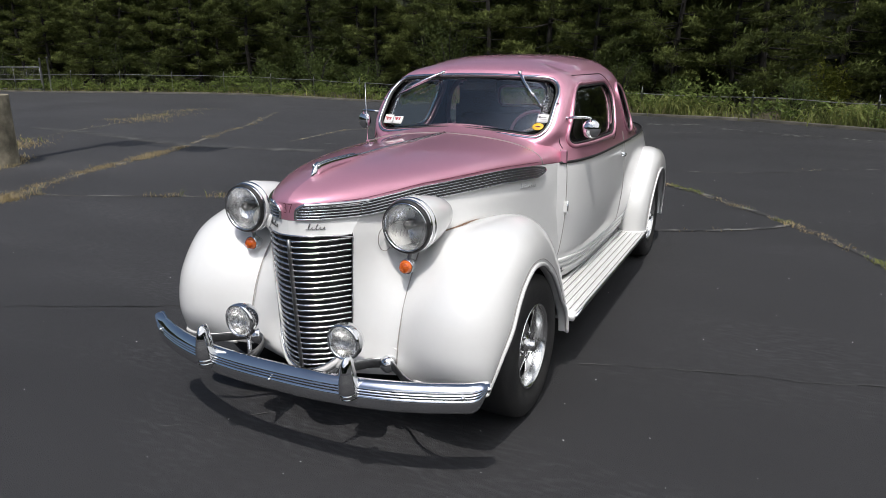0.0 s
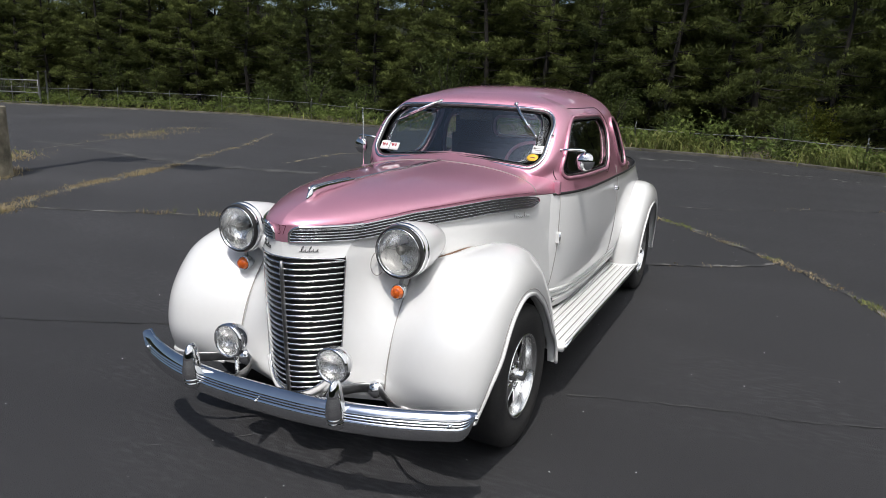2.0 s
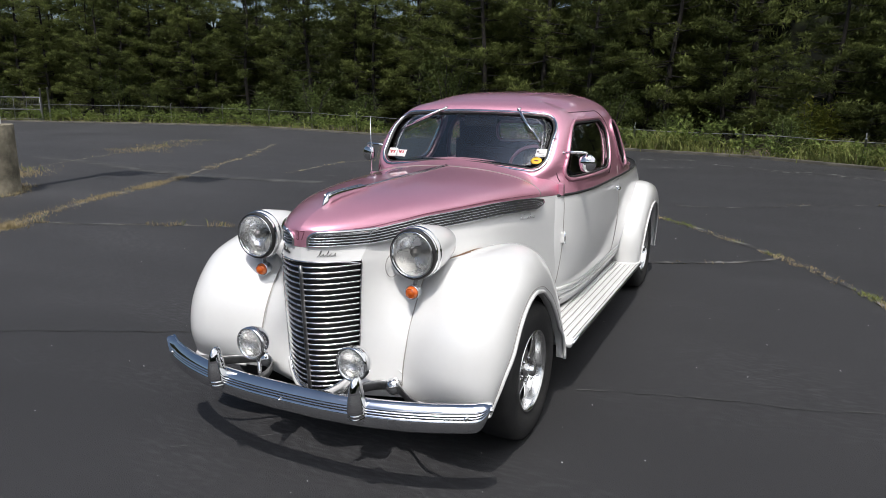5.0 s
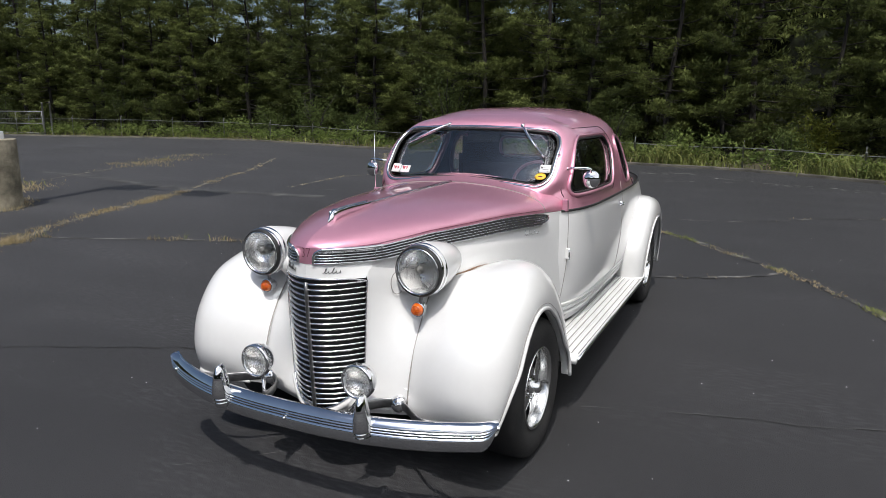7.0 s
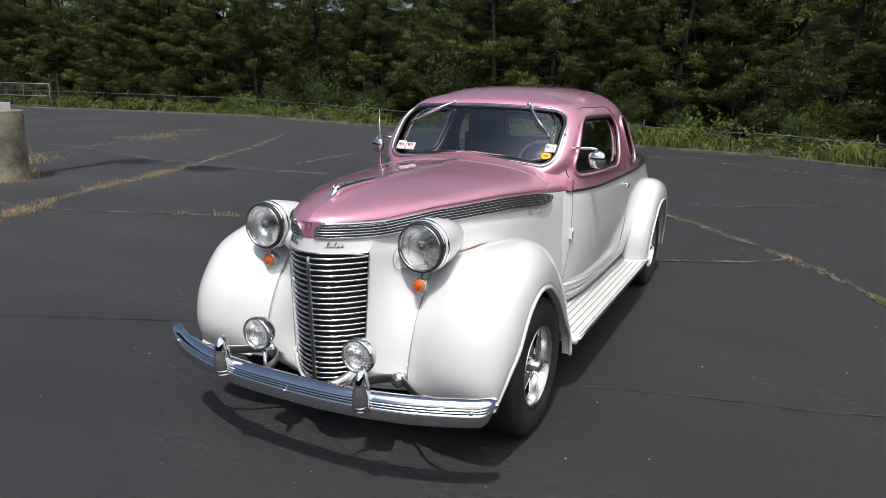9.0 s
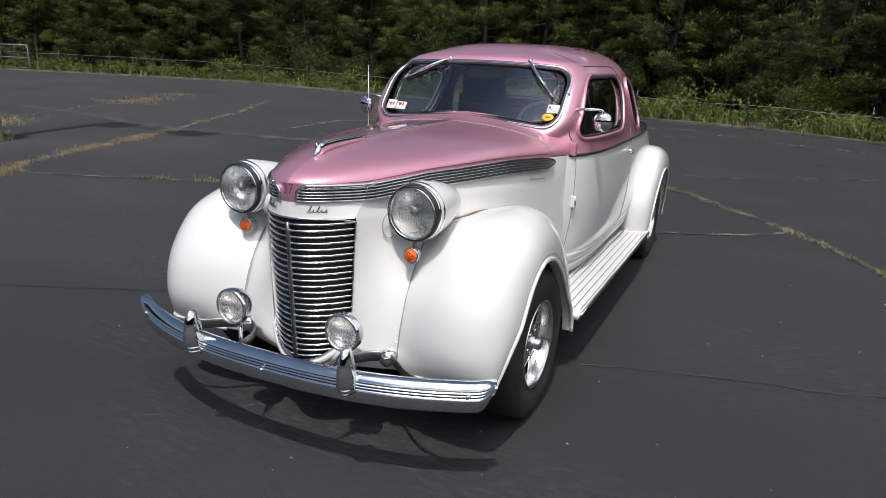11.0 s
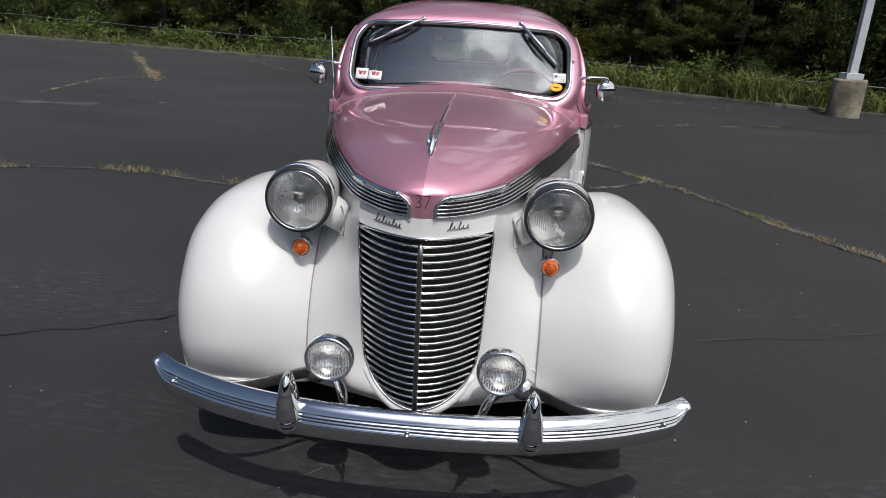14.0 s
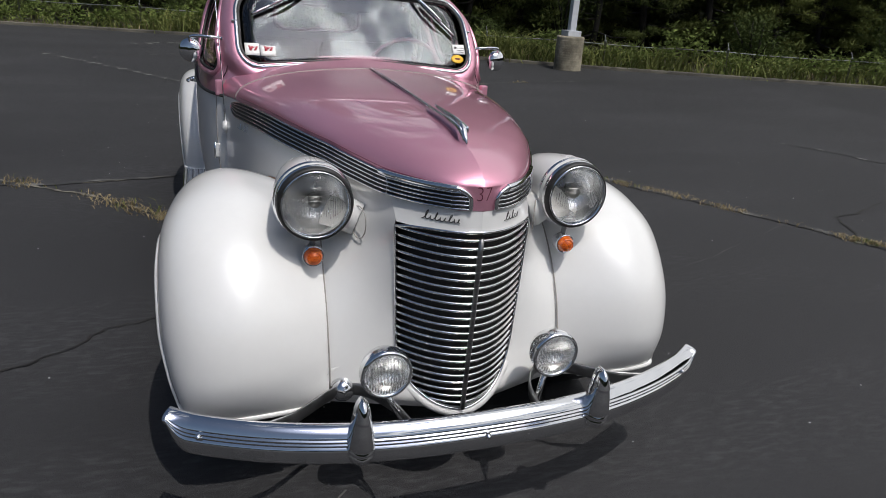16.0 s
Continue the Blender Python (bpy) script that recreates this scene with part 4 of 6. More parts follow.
# depth forward against height of the bar's face
BAR = [(0.0, -0.026), (0.012, -0.019), (0.04, -0.011), (0.08, -0.004), (0.13, 0.002), (0.18, 0.006), (0.225, 0.009), (0.245, 0.010), (0.255, 0.004), (0.280, 0.004), (0.290, 0.012), (0.335, 0.013), (0.345, 0.006), (0.370, 0.006), (0.380, 0.014), (0.425, 0.014), (0.435, 0.007), (0.460, 0.007), (0.470, 0.014),
       (0.58, 0.0145), (0.70, 0.014), (0.82, 0.012), (0.92, 0.007), (1.0, -0.004)]
bv = []
bx = np.sin(np.linspace(-1, 1, 140) * math.pi / 2)
for k in bx:
    x = 0.846 * k
    end = max(0.0, (abs(x) - 0.785) / 0.060)
    sq = max(0.30, 1 - end ** 2.6)
    lift = 0.458 + 0.008 * end
    tilt = (2.5 * 0.205 / 0.85) * (abs(x) / 0.85) ** 1.5 * (1 if x > 0 else -1)
    nx, ny = tilt / math.hypot(1, tilt), -1 / math.hypot(1, tilt)
    for h, d in BAR:
        z = lift - 0.116 * h * sq
        bv.append((x + nx * d, bumper_y(x) + ny * d, z))
    for h in (0.96, 0.5, 0.04):
        bv.append((x - nx * 0.030, bumper_y(x) - ny * 0.030, lift - 0.116 * h * sq))
nb = len(BAR) + 3
bumper = part("front_bumper", (bv, grid_faces(len(bx), nb, False, True) + [tuple(range(nb)), tuple(range((len(bx) - 1) * nb, len(bx) * nb))[::-1]], True), CHROME, car, "chrome ribbed front bumper bar")
for x in (0.0, 0.765, -0.765):
    part("bumper_bolt", moved(lathe([(0.001, -0.011), (0.006, -0.009), (0.009, -0.002), (0.009, 0.01)], 14, "y"), pose(x, bumper_y(x) - 0.014, 0.398 if x == 0 else 0.415)), CHROME, bumper)
for side in (1, -1):
    gx = side * 0.356
    gy = bumper_y(gx)
    G = [(0.362, 0.022, 0.020), (0.368, 0.031, 0.036), (0.385, 0.0365, 0.045), (0.41, 0.0375, 0.050), (0.43, 0.0375, 0.053), (0.455, 0.035, 0.053), (0.48, 0.031, 0.050), (0.51, 0.025, 0.045), (0.535, 0.0185, 0.038), (0.549, 0.011, 0.028), (0.556, 0.003, 0.018)]
    v = []
    zs = np.linspace(0.362, 0.556, 60)
    for z in zs:
        w, d = spline(G, z, 1), spline(G, z, 2)
        if 0.385 < z < 0.4182:
            w += 0.0016 * math.sin((z - 0.385) / 0.0166 * 2 * math.pi)
            d += 0.0026 * math.sin((z - 0.385) / 0.0166 * 2 * math.pi)
        for k in range(24):
            q = 2 * math.pi * k / 24
            v.append((gx + w * math.cos(q), gy - 0.004 + d * math.sin(q) * (1 if math.sin(q) < 0 else 0.45) - 0.012 * (z > 0.5) * (0.556 - z) * 4, z))
    f = [tuple(reversed(q)) for q in grid_faces(len(zs), 24, False, True)]
    f += [tuple(range(24)), tuple(range((len(zs) - 1) * 24, len(zs) * 24))[::-1]]
    part("bumper_guard", facing_out((v, f, True)), CHROME, bumper, "pear-shaped chrome bumper guard")

# ---- hood ornament ----
def ridge(y):
    return spline(RIDGE, y, 1)


# a prow-shaped foot, two upright blades side by side, and a slim keel between them
orn = part("hood_ornament", facing_out(([(sx * w, y, ridge(max(y, -0.56)) + h) for y, w, lo, hi in
           ((-0.552, 0.002, -0.004, 0.010), (-0.538, 0.010, -0.006, 0.022), (-0.518, 0.014, -0.006, 0.040), (-0.500, 0.012, -0.006, 0.046), (-0.478, 0.008, -0.006, 0.030))
           for sx, h in ((-1, lo), (-0.55, hi), (0.55, hi), (1, lo))], grid_faces(5, 4, False, True) + [(0, 1, 2, 3), (16, 17, 18, 19)], False)), CHROME, car, "chrome twin-bladed hood ornament")
for side in (1, -1):
    v = []
    for t in np.linspace(0, 1, 14):
        y = -0.522 + 0.315 * t
        top = ridge(y) + 0.042 - 0.022 * t ** 0.8
        low = ridge(y) + 0.004 - 0.004 * t
        xc = side * (0.0115 + 0.004 * t)
        for o, z in ((0.0022, low), (0.0030, top - 0.004), (0.0, top), (-0.0030, top - 0.004), (-0.0022, low)):
            v.append((xc + o, y, z))
    part("wing", facing_out((v, grid_faces(14, 5, False, True) + [(0, 1, 2, 3, 4), (65, 66, 67, 68, 69)], False)), CHROME, orn)
part("spear", tube([(0, y, ridge(y) + 0.008) for y in (-0.50, -0.36, -0.20, 0.2, 0.68)], [0.009, 0.008, 0.006, 0.005, 0.004], 8), CHROME, orn)

# ---- wipers, mirrors, aerial ----
for pivot, tipx, tipz in ((0.288, 0.478, 1.350), (-0.205, -0.476, 1.402)):
    bx0, bz0 = pivot, 1.527

    def on_glass(k, out):
        x, z = bx0 + (tipx - bx0) * k, bz0 + (tipz - bz0) * k
        return Vector((x, sheet_y(x, z) - out, z))
    base = on_glass(0.0, 0.012)
    wiper = part("wiper", tube([on_glass(k, 0.016 + 0.028 * math.sin(math.pi * k)) for k in (0.0, 0.15, 0.3, 0.45, 0.6, 0.7)], [0.009, 0.0085, 0.008, 0.0075, 0.006, 0.0045], 8), CHROME, car, "chrome windscreen wiper arm")
    part("blade_holder", tube([on_glass(k, 0.018) + Vector((0, 0, -0.005)) for k in np.linspace(0.24, 0.985, 9)], 0.0048, 8), CHROME, wiper, "chrome blade holder")
    part("wiper_blade", tube([on_glass(k, 0.009) + Vector((0, 0, -0.008)) for k in np.linspace(0.23, 1.0, 9)], 0.0046, 8), BLACKRUBBER, wiper, "black rubber blade")
    part("blade_pivot", tube([on_glass(0.64, 0.030), on_glass(0.64, 0.012)], 0.0075, 8), CHROME, wiper)
    part("wiper_spindle", tube([base + Vector((0, 0.02, 0)), base + Vector((0, -0.012, 0))], [0.014, 0.009], 12), CHROME, wiper)
for side in (1, -1):
    m = Vector((side * 0.742, 1.015, 1.228))
    b0 = Vector((side * side_x(0.985, 1.285), 0.985, 1.285))
    arm = smooth_path([b0, b0 + Vector((side * 0.05, -0.012, 0.006)), m + Vector((-side * 0.008, -0.02, 0.062)), m + Vector((0, -0.012, 0.035)), m], 20)
    mirror = part("door_mirror", moved(lathe([(0.001, -0.026), (0.02, -0.025), (0.04, -0.018), (0.051, -0.006), (0.053, 0.004), (0.049, 0.008), (0.048, 0.004), (0.001, 0.004)], 32, "y"), Matrix.Translation(m) @ pose(0, 0, 0, 0, 0, side * 14)), CHROME, car, "round chrome door mirror")
    part("mirror_arm", tube(arm, 0.0075, 8), CHROME, mirror)
    part("mirror_foot", tube([b0 - Vector((side * 0.01, 0, 0)), b0 + Vector((side * 0.008, 0, 0))], [0.013, 0.010], 12), CHROME, mirror)
a0 = Vector((-0.612, 0.835, 0.925))
aerial = part("aerial", tube([a0, a0 + Vector((-0.008, 0.012, 0.28)), a0 + Vector((-0.020, 0.026, 0.545))], [0.004, 0.003, 0.0016], 7), CHROME, car, "thin chrome whip aerial")
part("aerial_base", tube([a0 + Vector((0, 0, -0.035)), a0 + Vector((0, 0, -0.01)), a0 + Vector((0, 0, 0.02))], [0.006, 0.020, 0.012], 12), WHITE, aerial)

# ---- scripts and badge: nose lettering as plain strokes, the number 37 in type ----
txt = bpy.data.curves.new("number", "FONT")
txt.body = "37"
txt.size = 0.056
txt.align_x = "CENTER"
txt.extrude = 0.001
txt.offset = -0.0011
tmp = new("number", txt)
bpy.context.view_layer.update()
num = bpy.data.meshes.new_from_object(tmp.evaluated_get(bpy.context.evaluated_depsgraph_get()))
bpy.data.objects.remove(tmp)
for v in num.vertices:
    x, z, d = v.co.x * 0.86, v.co.y * 1.05, v.co.z
    v.co = (x, nose(abs(x)).y - 0.0022 - 0.3 * d, 1.030 + z)
num.materials.clear()
num.materials.append(PINSTRIPE)
part("number_37", num, PINSTRIPE, hood, "dark rose painted number 37")


def scrawl(at, length, height, waves, seed):
    """A slanted run of script-like strokes of the badge's size."""
    rnd = random.Random(seed)
    pts = []
    for i in range(waves * 14 + 1):
        t = i / (waves * 14)
        w = t * waves * 2 * math.pi
        letter = i // 14
        tall = 1.0 if letter == 0 else 0.9 if letter in (2, 5) else 0.42
        loop = (2.2, 1.1, 1.9, 1.2, 1.6)[letter % 5]
        h = height * tall * (0.5 - 0.5 * math.cos(w))
        pts.append(at(t * length + 0.4 * h + loop * length / (waves * 6.283) * math.sin(w) + rnd.uniform(-0.0003, 0.0003), h))
    return tube(smooth_path(pts, len(pts) * 3), 0.0012, 6)


for side, n in ((1, 5), (-1, 8)):
    ln = 0.062 if side > 0 else 0.088
    x0 = 0.072 if side > 0 else -0.150

    def place(a, h, x0=x0):
        x = x0 + a
        k = 0.38 + h / 0.064
        us = np.linspace(0, 1, 60)
        u = np.interp(abs(x), [band_point(t, k)[0] for t in us], us)
        q = band_point(u, k)
        return Vector((x, q[1] - 0.0028, q[2]))
    part("nose_script", scrawl(place, ln, 0.022, n, n), SCRIPT, car, "dark chrome script badge")
for side in (1, -1):
    def place(a, h, side=side):
        y = 0.44 + a
        s = np.interp(y, [0.17, 0.70], [1.02, 1.56])
        d = 0.105 - h
        p = nose(s)
        return Vector((side * (p.x + 0.032 * min(1, d / 0.12) * 0.75 + 0.004), y, p.z - d))
    part("side_script", scrawl(place, 0.15, 0.026, 8, 5), CHROME, car, "bright chrome script badge")

# ---- stickers inside the glass ----
def sticker(name, x0, x1, z0, z1, mat, depth=0.0090):
    g = patch(lambda u, w: (x0 + (x1 - x0) * u, sheet_y(x0 + (x1 - x0) * u, z0 + (z1 - z0) * w) + depth, z0 + (z1 - z0) * w), 6, 4)
    return part(name, solid(g, 0.0006), mat, car)


for n, x0 in enumerate((-0.516, -0.450)):
    s = sticker("window_sticker", x0, x0 + (0.062, 0.066)[n], 1.230, (1.278, 1.270)[n], STICKER)
    for k, (px, pz, lean, ln) in enumerate(((0.012, 0.010, 0.016, 0.030), (0.026, 0.008, -0.012, 0.034), (0.034, 0.016, 0.014, 0.024), (0.020, 0.030, 0.020, 0.010))):
        g = patch(lambda u, w: (x0 + px + 0.009 * u + lean * w, sheet_y(x0 + px, 1.25) + 0.0075, 1.228 + pz * 0.9 + ln * w), 3, 3)
        part("sticker_print", solid(g, 0.0005), STICKER_RED, s)
s = sticker("window_sticker", 0.462, 0.526, 1.264, 1.306, STICKER)
for k in range(3):
    part("sticker_print", box(0.500, sheet_y(0.500, 1.275) + 0.0072, 1.272 + 0.010 * k, 0.034, 0.0008, 0.0025), GREYMETAL, s)
part("sticker_print", box(0.476, sheet_y(0.476, 1.285) + 0.0072, 1.293, 0.012, 0.0008, 0.010), GREYMETAL, s)
oval = [(0.478 + 0.032 * r * math.cos(w), 1.243 + 0.018 * r * math.sin(w)) for r in (0.0, 0.5, 1.0) for w in np.linspace(0, 2 * math.pi, 24, endpoint=False)]
s = part("window_sticker", solid(([(x, sheet_y(x, z) + 0.0090, z) for x, z in oval], grid_faces(3, 24, False, True), True), 0.0006), STICKER_YELLOW, car)
part("sticker_print", box(0.478, sheet_y(0.478, 1.243) + 0.0072, 1.243, 0.026, 0.0008, 0.008), PINSTRIPE, s)

# ---- interior ----
part("floor_pan", box(0, 1.9, 0.40, 1.24, 2.4, 0.03, 0.005), DARK, car)
part("firewall", box(0, 0.86, 0.72, 1.05, 0.03, 0.64, 0.005), DARK, car)
part("dashboard", tube([(x, 1.06 - 0.10 * (1 - (x / 0.6) ** 2), 1.105) for x in np.linspace(-0.60, 0.60, 20)], 0.075, 14, flat=1.0), INTERIOR, car, "mauve dashboard")
seat = part("bench_seat", box(0, 1.80, 0.66, 1.16, 0.56, 0.22, 0.06), INTERIOR, car, "grey mauve bench seat")
for side in (1, -1):
    bm_seat = moved(box(0, 0, 0, 0.56, 0.16, 0.62, 0.06), pose(side * 0.29, 2.10, 0.90, -14))
    part("backrest", bm_seat, INTERIOR, seat)
part("parcel_shelf", box(0, 2.42, 1.06, 1.16, 0.40, 0.03, 0.01), LINER, car)
# cloth panel behind the seat with the rear window's deep inner frame
PANEL_Y, PX, PZ0, PZ1 = 2.16, 0.255, 1.268, 1.402
for cx, cz, sx, sz in ((0, (1.02 + PZ0) / 2, 1.24, PZ0 - 1.02), (0, (PZ1 + 1.53) / 2, 1.06, 1.53 - PZ1), (0.5 * (PX + 0.59), (PZ0 + PZ1) / 2, 0.59 - PX, PZ1 - PZ0), (-0.5 * (PX + 0.59), (PZ0 + PZ1) / 2, 0.59 - PX, PZ1 - PZ0)):
    part("rear_panel", box(cx, PANEL_Y, cz, sx, 0.03, sz), LINER, car)
inner_ring = []
for cx, cz, a0 in ((PX - 0.045, PZ1 - 0.045, 0), (-PX + 0.045, PZ1 - 0.045, 90), (-PX + 0.045, PZ0 + 0.045, 180), (PX - 0.045, PZ0 + 0.045, 270)):
    inner_ring += [(cx + 0.05 * math.cos(radians(a0 + k)), PANEL_Y - 0.018, cz + 0.05 * math.sin(radians(a0 + k))) for k in range(0, 91, 15)]
part("rear_window_garnish", tube(inner_ring, 0.011, 8, True), GARNISH, car, "mauve inner frame of the rear window")
# sill bar whose sunlit brightness is put into its pale colour
part("rear_window_sill", tube([(x, PANEL_Y - 0.034, PZ0 - 0.004) for x in np.linspace(-PX + 0.03, PX - 0.03, 12)], 0.009, 8, flat=0.7), SUNLIT_SILL, car, "sill below the rear window, sunlit look painted in pale rose")
wheel_pts = [Vector((0.34 + 0.205 * math.cos(w), 1.36 - 0.07 * math.sin(w), 1.10 + 0.192 * math.sin(w))) for w in np.linspace(0, 2 * math.pi, 48, endpoint=False)]
steer = part("steering_wheel", tube(wheel_pts, 0.011, 8, True), PINK, car, "rose steering wheel")
for w in (0.2, math.pi - 0.2, -math.pi / 2):
    part("spoke", tube([(0.34, 1.365, 1.10), (0.34 + 0.2 * math.cos(w), 1.36 - 0.07 * math.sin(w), 1.10 + 0.19 * math.sin(w))], 0.006, 6), CHROME, steer)
part("steering_column", tube([(0.34, 1.365, 1.10), (0.34, 0.95, 0.86)], 0.02, 10), INTERIOR, car)
part("rear_view_mirror", box(0, 1.17, 1.445, 0.22, 0.018, 0.060, 0.012), DARK, car)
part("mirror_bracket", tube([(0, 1.165, 1.475), (0, 1.12, 1.505)], 0.008, 8), CHROME, car)
part("chassis", box(0, 1.6, 0.33, 0.85, 3.9, 0.10, 0.02), DARK, car)


# ---- ground, lot, kerb ----
ASPHALT = vary(material("worn sealed asphalt", (0.03, 0.03, 0.032), 0.85, Specular_IOR_Level=0.6), 0.35, (0.0118, 0.0120, 0.0136), (0.0190, 0.0193, 0.0216), detail=9, rough=(0.72, 0.92), bump=0.6, bump_scale=220, second=(95, 0.66, 1.34))


def scuffed(m):
    """Pale scuffs in drifts and small pale flecks over the asphalt."""
    n, l = m.node_tree.nodes, m.node_tree.links
    p = n["Principled BSDF"]
    base = p.inputs["Base Color"].links[0].from_socket
    co = n.new("ShaderNodeTexCoord")
    stretch = n.new("ShaderNodeMapping")
    stretch.inputs["Scale"].default_value = (0.8, 2.6, 1)
    stretch.inputs["Rotation"].default_value = (0, 0, 0.35)
    l.new(co.outputs["Object"], stretch.inputs["Vector"])

    def cloud(source, scale, detail, lo, hi):
        t = n.new("ShaderNodeTexNoise")
        t.inputs["Scale"].default_value, t.inputs["Detail"].default_value = scale, detail
        l.new(source, t.inputs["Vector"])
        r = n.new("ShaderNodeMapRange")
        r.inputs["From Min"].default_value, r.inputs["From Max"].default_value = lo, hi
        l.new(t.outputs["Fac"], r.inputs["Value"])
        return r.outputs["Result"]

    def times(x, y):
        k = n.new("ShaderNodeMath")
        k.operation = "MULTIPLY"
        l.new(x, k.inputs[0])
        l.new(y, k.inputs[1])
        return k.outputs["Value"]
    drift = times(cloud(stretch.outputs["Vector"], 0.42, 3, 0.46, 0.68), cloud(stretch.outputs["Vector"], 16, 10, 0.48, 0.70))
    fleck = times(cloud(co.outputs["Object"], 70, 2, 0.70, 0.76), cloud(co.outputs["Object"], 1.3, 2, 0.45, 0.75))
    for mask, tint, amount in ((drift, (0.085, 0.085, 0.09), 0.5), (fleck, (0.13, 0.125, 0.12), 0.7)):
        k = n.new("ShaderNodeMath")
        k.operation = "MULTIPLY"
        k.inputs[1].default_value = amount
        l.new(mask, k.inputs[0])
        mx = n.new("ShaderNodeMix")
        mx.data_type = "RGBA"
        mx.inputs[7].default_value = (*tint, 1)
        l.new(k.outputs["Value"], mx.inputs[0])
        l.new(base, mx.inputs[6])
        base = mx.outputs[2]
    # the base colour lightens towards the west, up to 1.5 times
    split = n.new("ShaderNodeSeparateXYZ")
    l.new(co.outputs["Object"], split.inputs["Vector"])
    worn = n.new("ShaderNodeMapRange")
    worn.interpolation_type = "SMOOTHSTEP"
    worn.inputs["From Min"].default_value, worn.inputs["From Max"].default_value = -1.0, -9.0
    worn.inputs["To Min"].default_value, worn.inputs["To Max"].default_value = 1.0, 1.5
    l.new(split.outputs["X"], worn.inputs["Value"])
    fade = n.new("ShaderNodeVectorMath")
    fade.operation = "SCALE"
    l.new(base, fade.inputs[0])
    l.new(worn.outputs["Result"], fade.inputs["Scale"])
    l.new(fade.outputs["Vector"], p.inputs["Base Color"])


scuffed(ASPHALT)
SOIL = vary(material("leaf litter and soil", (0.06, 0.05, 0.03), 0.95), 0.8, (0.035, 0.032, 0.018), (0.085, 0.07, 0.04), detail=8, bump=0.6, bump_scale=40)
CONCRETE = vary(material("stained concrete", (0.25, 0.22, 0.16), 0.9), 2.6, (0.12, 0.108, 0.078), (0.34, 0.305, 0.228), detail=9, bump=0.5, bump_scale=60, second=(14, 0.75, 1.1))
KERB = vary(material("grey kerb concrete", (0.16, 0.15, 0.13), 0.9), 1.5, (0.05, 0.047, 0.04), (0.13, 0.12, 0.095), detail=8, bump=0.4, bump_scale=50)
GALV = vary(material("galvanised steel", (0.2, 0.2, 0.2), 0.55, 0.3), 6, (0.14, 0.145, 0.145), (0.24, 0.245, 0.25), rough=(0.45, 0.65))
WIRE = vary(material("weathered wire", (0.10, 0.10, 0.10), 0.6), 9, (0.07, 0.07, 0.07), (0.13, 0.13, 0.13))
POLEPAINT = vary(material("pale painted pole", (0.5, 0.52, 0.55), 0.5), 3, (0.44, 0.46, 0.49), (0.56, 0.58, 0.61))
CRACK = vary(material("sand filled crack", (0.13, 0.125, 0.11), 0.95), 5, (0.030, 0.029, 0.028), (0.20, 0.185, 0.15), detail=9, spread=(0.40, 0.62))
CRACKDARK = vary(material("open crack", (0.015, 0.015, 0.014), 0.95), 8, (0.01, 0.01, 0.01), (0.03, 0.028, 0.025))
FADED = vary(material("faded line paint", (0.2, 0.2, 0.19), 0.9), 5, (0.032, 0.032, 0.033), (0.17, 0.17, 0.163), detail=9, spread=(0.48, 0.62))
DUST = vary(material("pale crack dust", (0.1, 0.1, 0.1), 0.95), 3.5, (0.031, 0.031, 0.032), (0.17, 0.168, 0.16), detail=10, spread=(0.45, 0.68))
FAINT = vary(material("worn pale streak", (0.05, 0.05, 0.05), 0.9), 2.5, (0.028, 0.028, 0.029), (0.075, 0.075, 0.073), detail=9, spread=(0.4, 0.65))


def leafy(name, low, high, rough=0.65, through=0.18, skew=0.0, clump=0.0, each=1.0):
    """Leaves: colour varies clump by clump, plant by plant and leaf by leaf, and some light passes."""
    m = material(name, low, rough, Specular_IOR_Level=0.12)
    n, l = m.node_tree.nodes, m.node_tree.links
    p = n["Principled BSDF"]
    geo = n.new("ShaderNodeNewGeometry")
    ramp = n.new("ShaderNodeValToRGB")
    ramp.color_ramp.elements[0].color = (*low, 1)
    ramp.color_ramp.elements[1].color = (*high, 1)
    ramp.color_ramp.elements[0].position = skew
    value = geo.outputs["Random Per Island"]
    if clump:
        co = n.new("ShaderNodeTexCoord")
        tex = n.new("ShaderNodeTexNoise")
        tex.inputs["Scale"].default_value, tex.inputs["Detail"].default_value = clump, 3.0
        l.new(co.outputs["Object"], tex.inputs["Vector"])
        info = n.new("ShaderNodeObjectInfo")

        def weigh(socket, k, plus):
            q = n.new("ShaderNodeMath")
            q.operation = "MULTIPLY_ADD"
            q.inputs[1].default_value = k
            l.new(socket, q.inputs[0])
            if isinstance(plus, float):
                q.inputs[2].default_value = plus
            else:
                l.new(plus, q.inputs[2])
            return q.outputs["Value"]
        value = weigh(value, each, weigh(tex.outputs["Fac"], 1.5, weigh(info.outputs["Random"], 0.35, -0.42 - 0.5 * each)))
    l.new(value, ramp.inputs["Fac"])
    l.new(ramp.outputs["Color"], p.inputs["Base Color"])
    tr = n.new("ShaderNodeBsdfTranslucent")
    l.new(ramp.outputs["Color"], tr.inputs["Color"])
    mix = n.new("ShaderNodeMixShader")
    mix.inputs[0].default_value = through
    l.new(p.outputs["BSDF"], mix.inputs[1])
    l.new(tr.outputs["BSDF"], mix.inputs[2])
    l.new(mix.outputs["Shader"], n["Material Output"].inputs["Surface"])
    return m


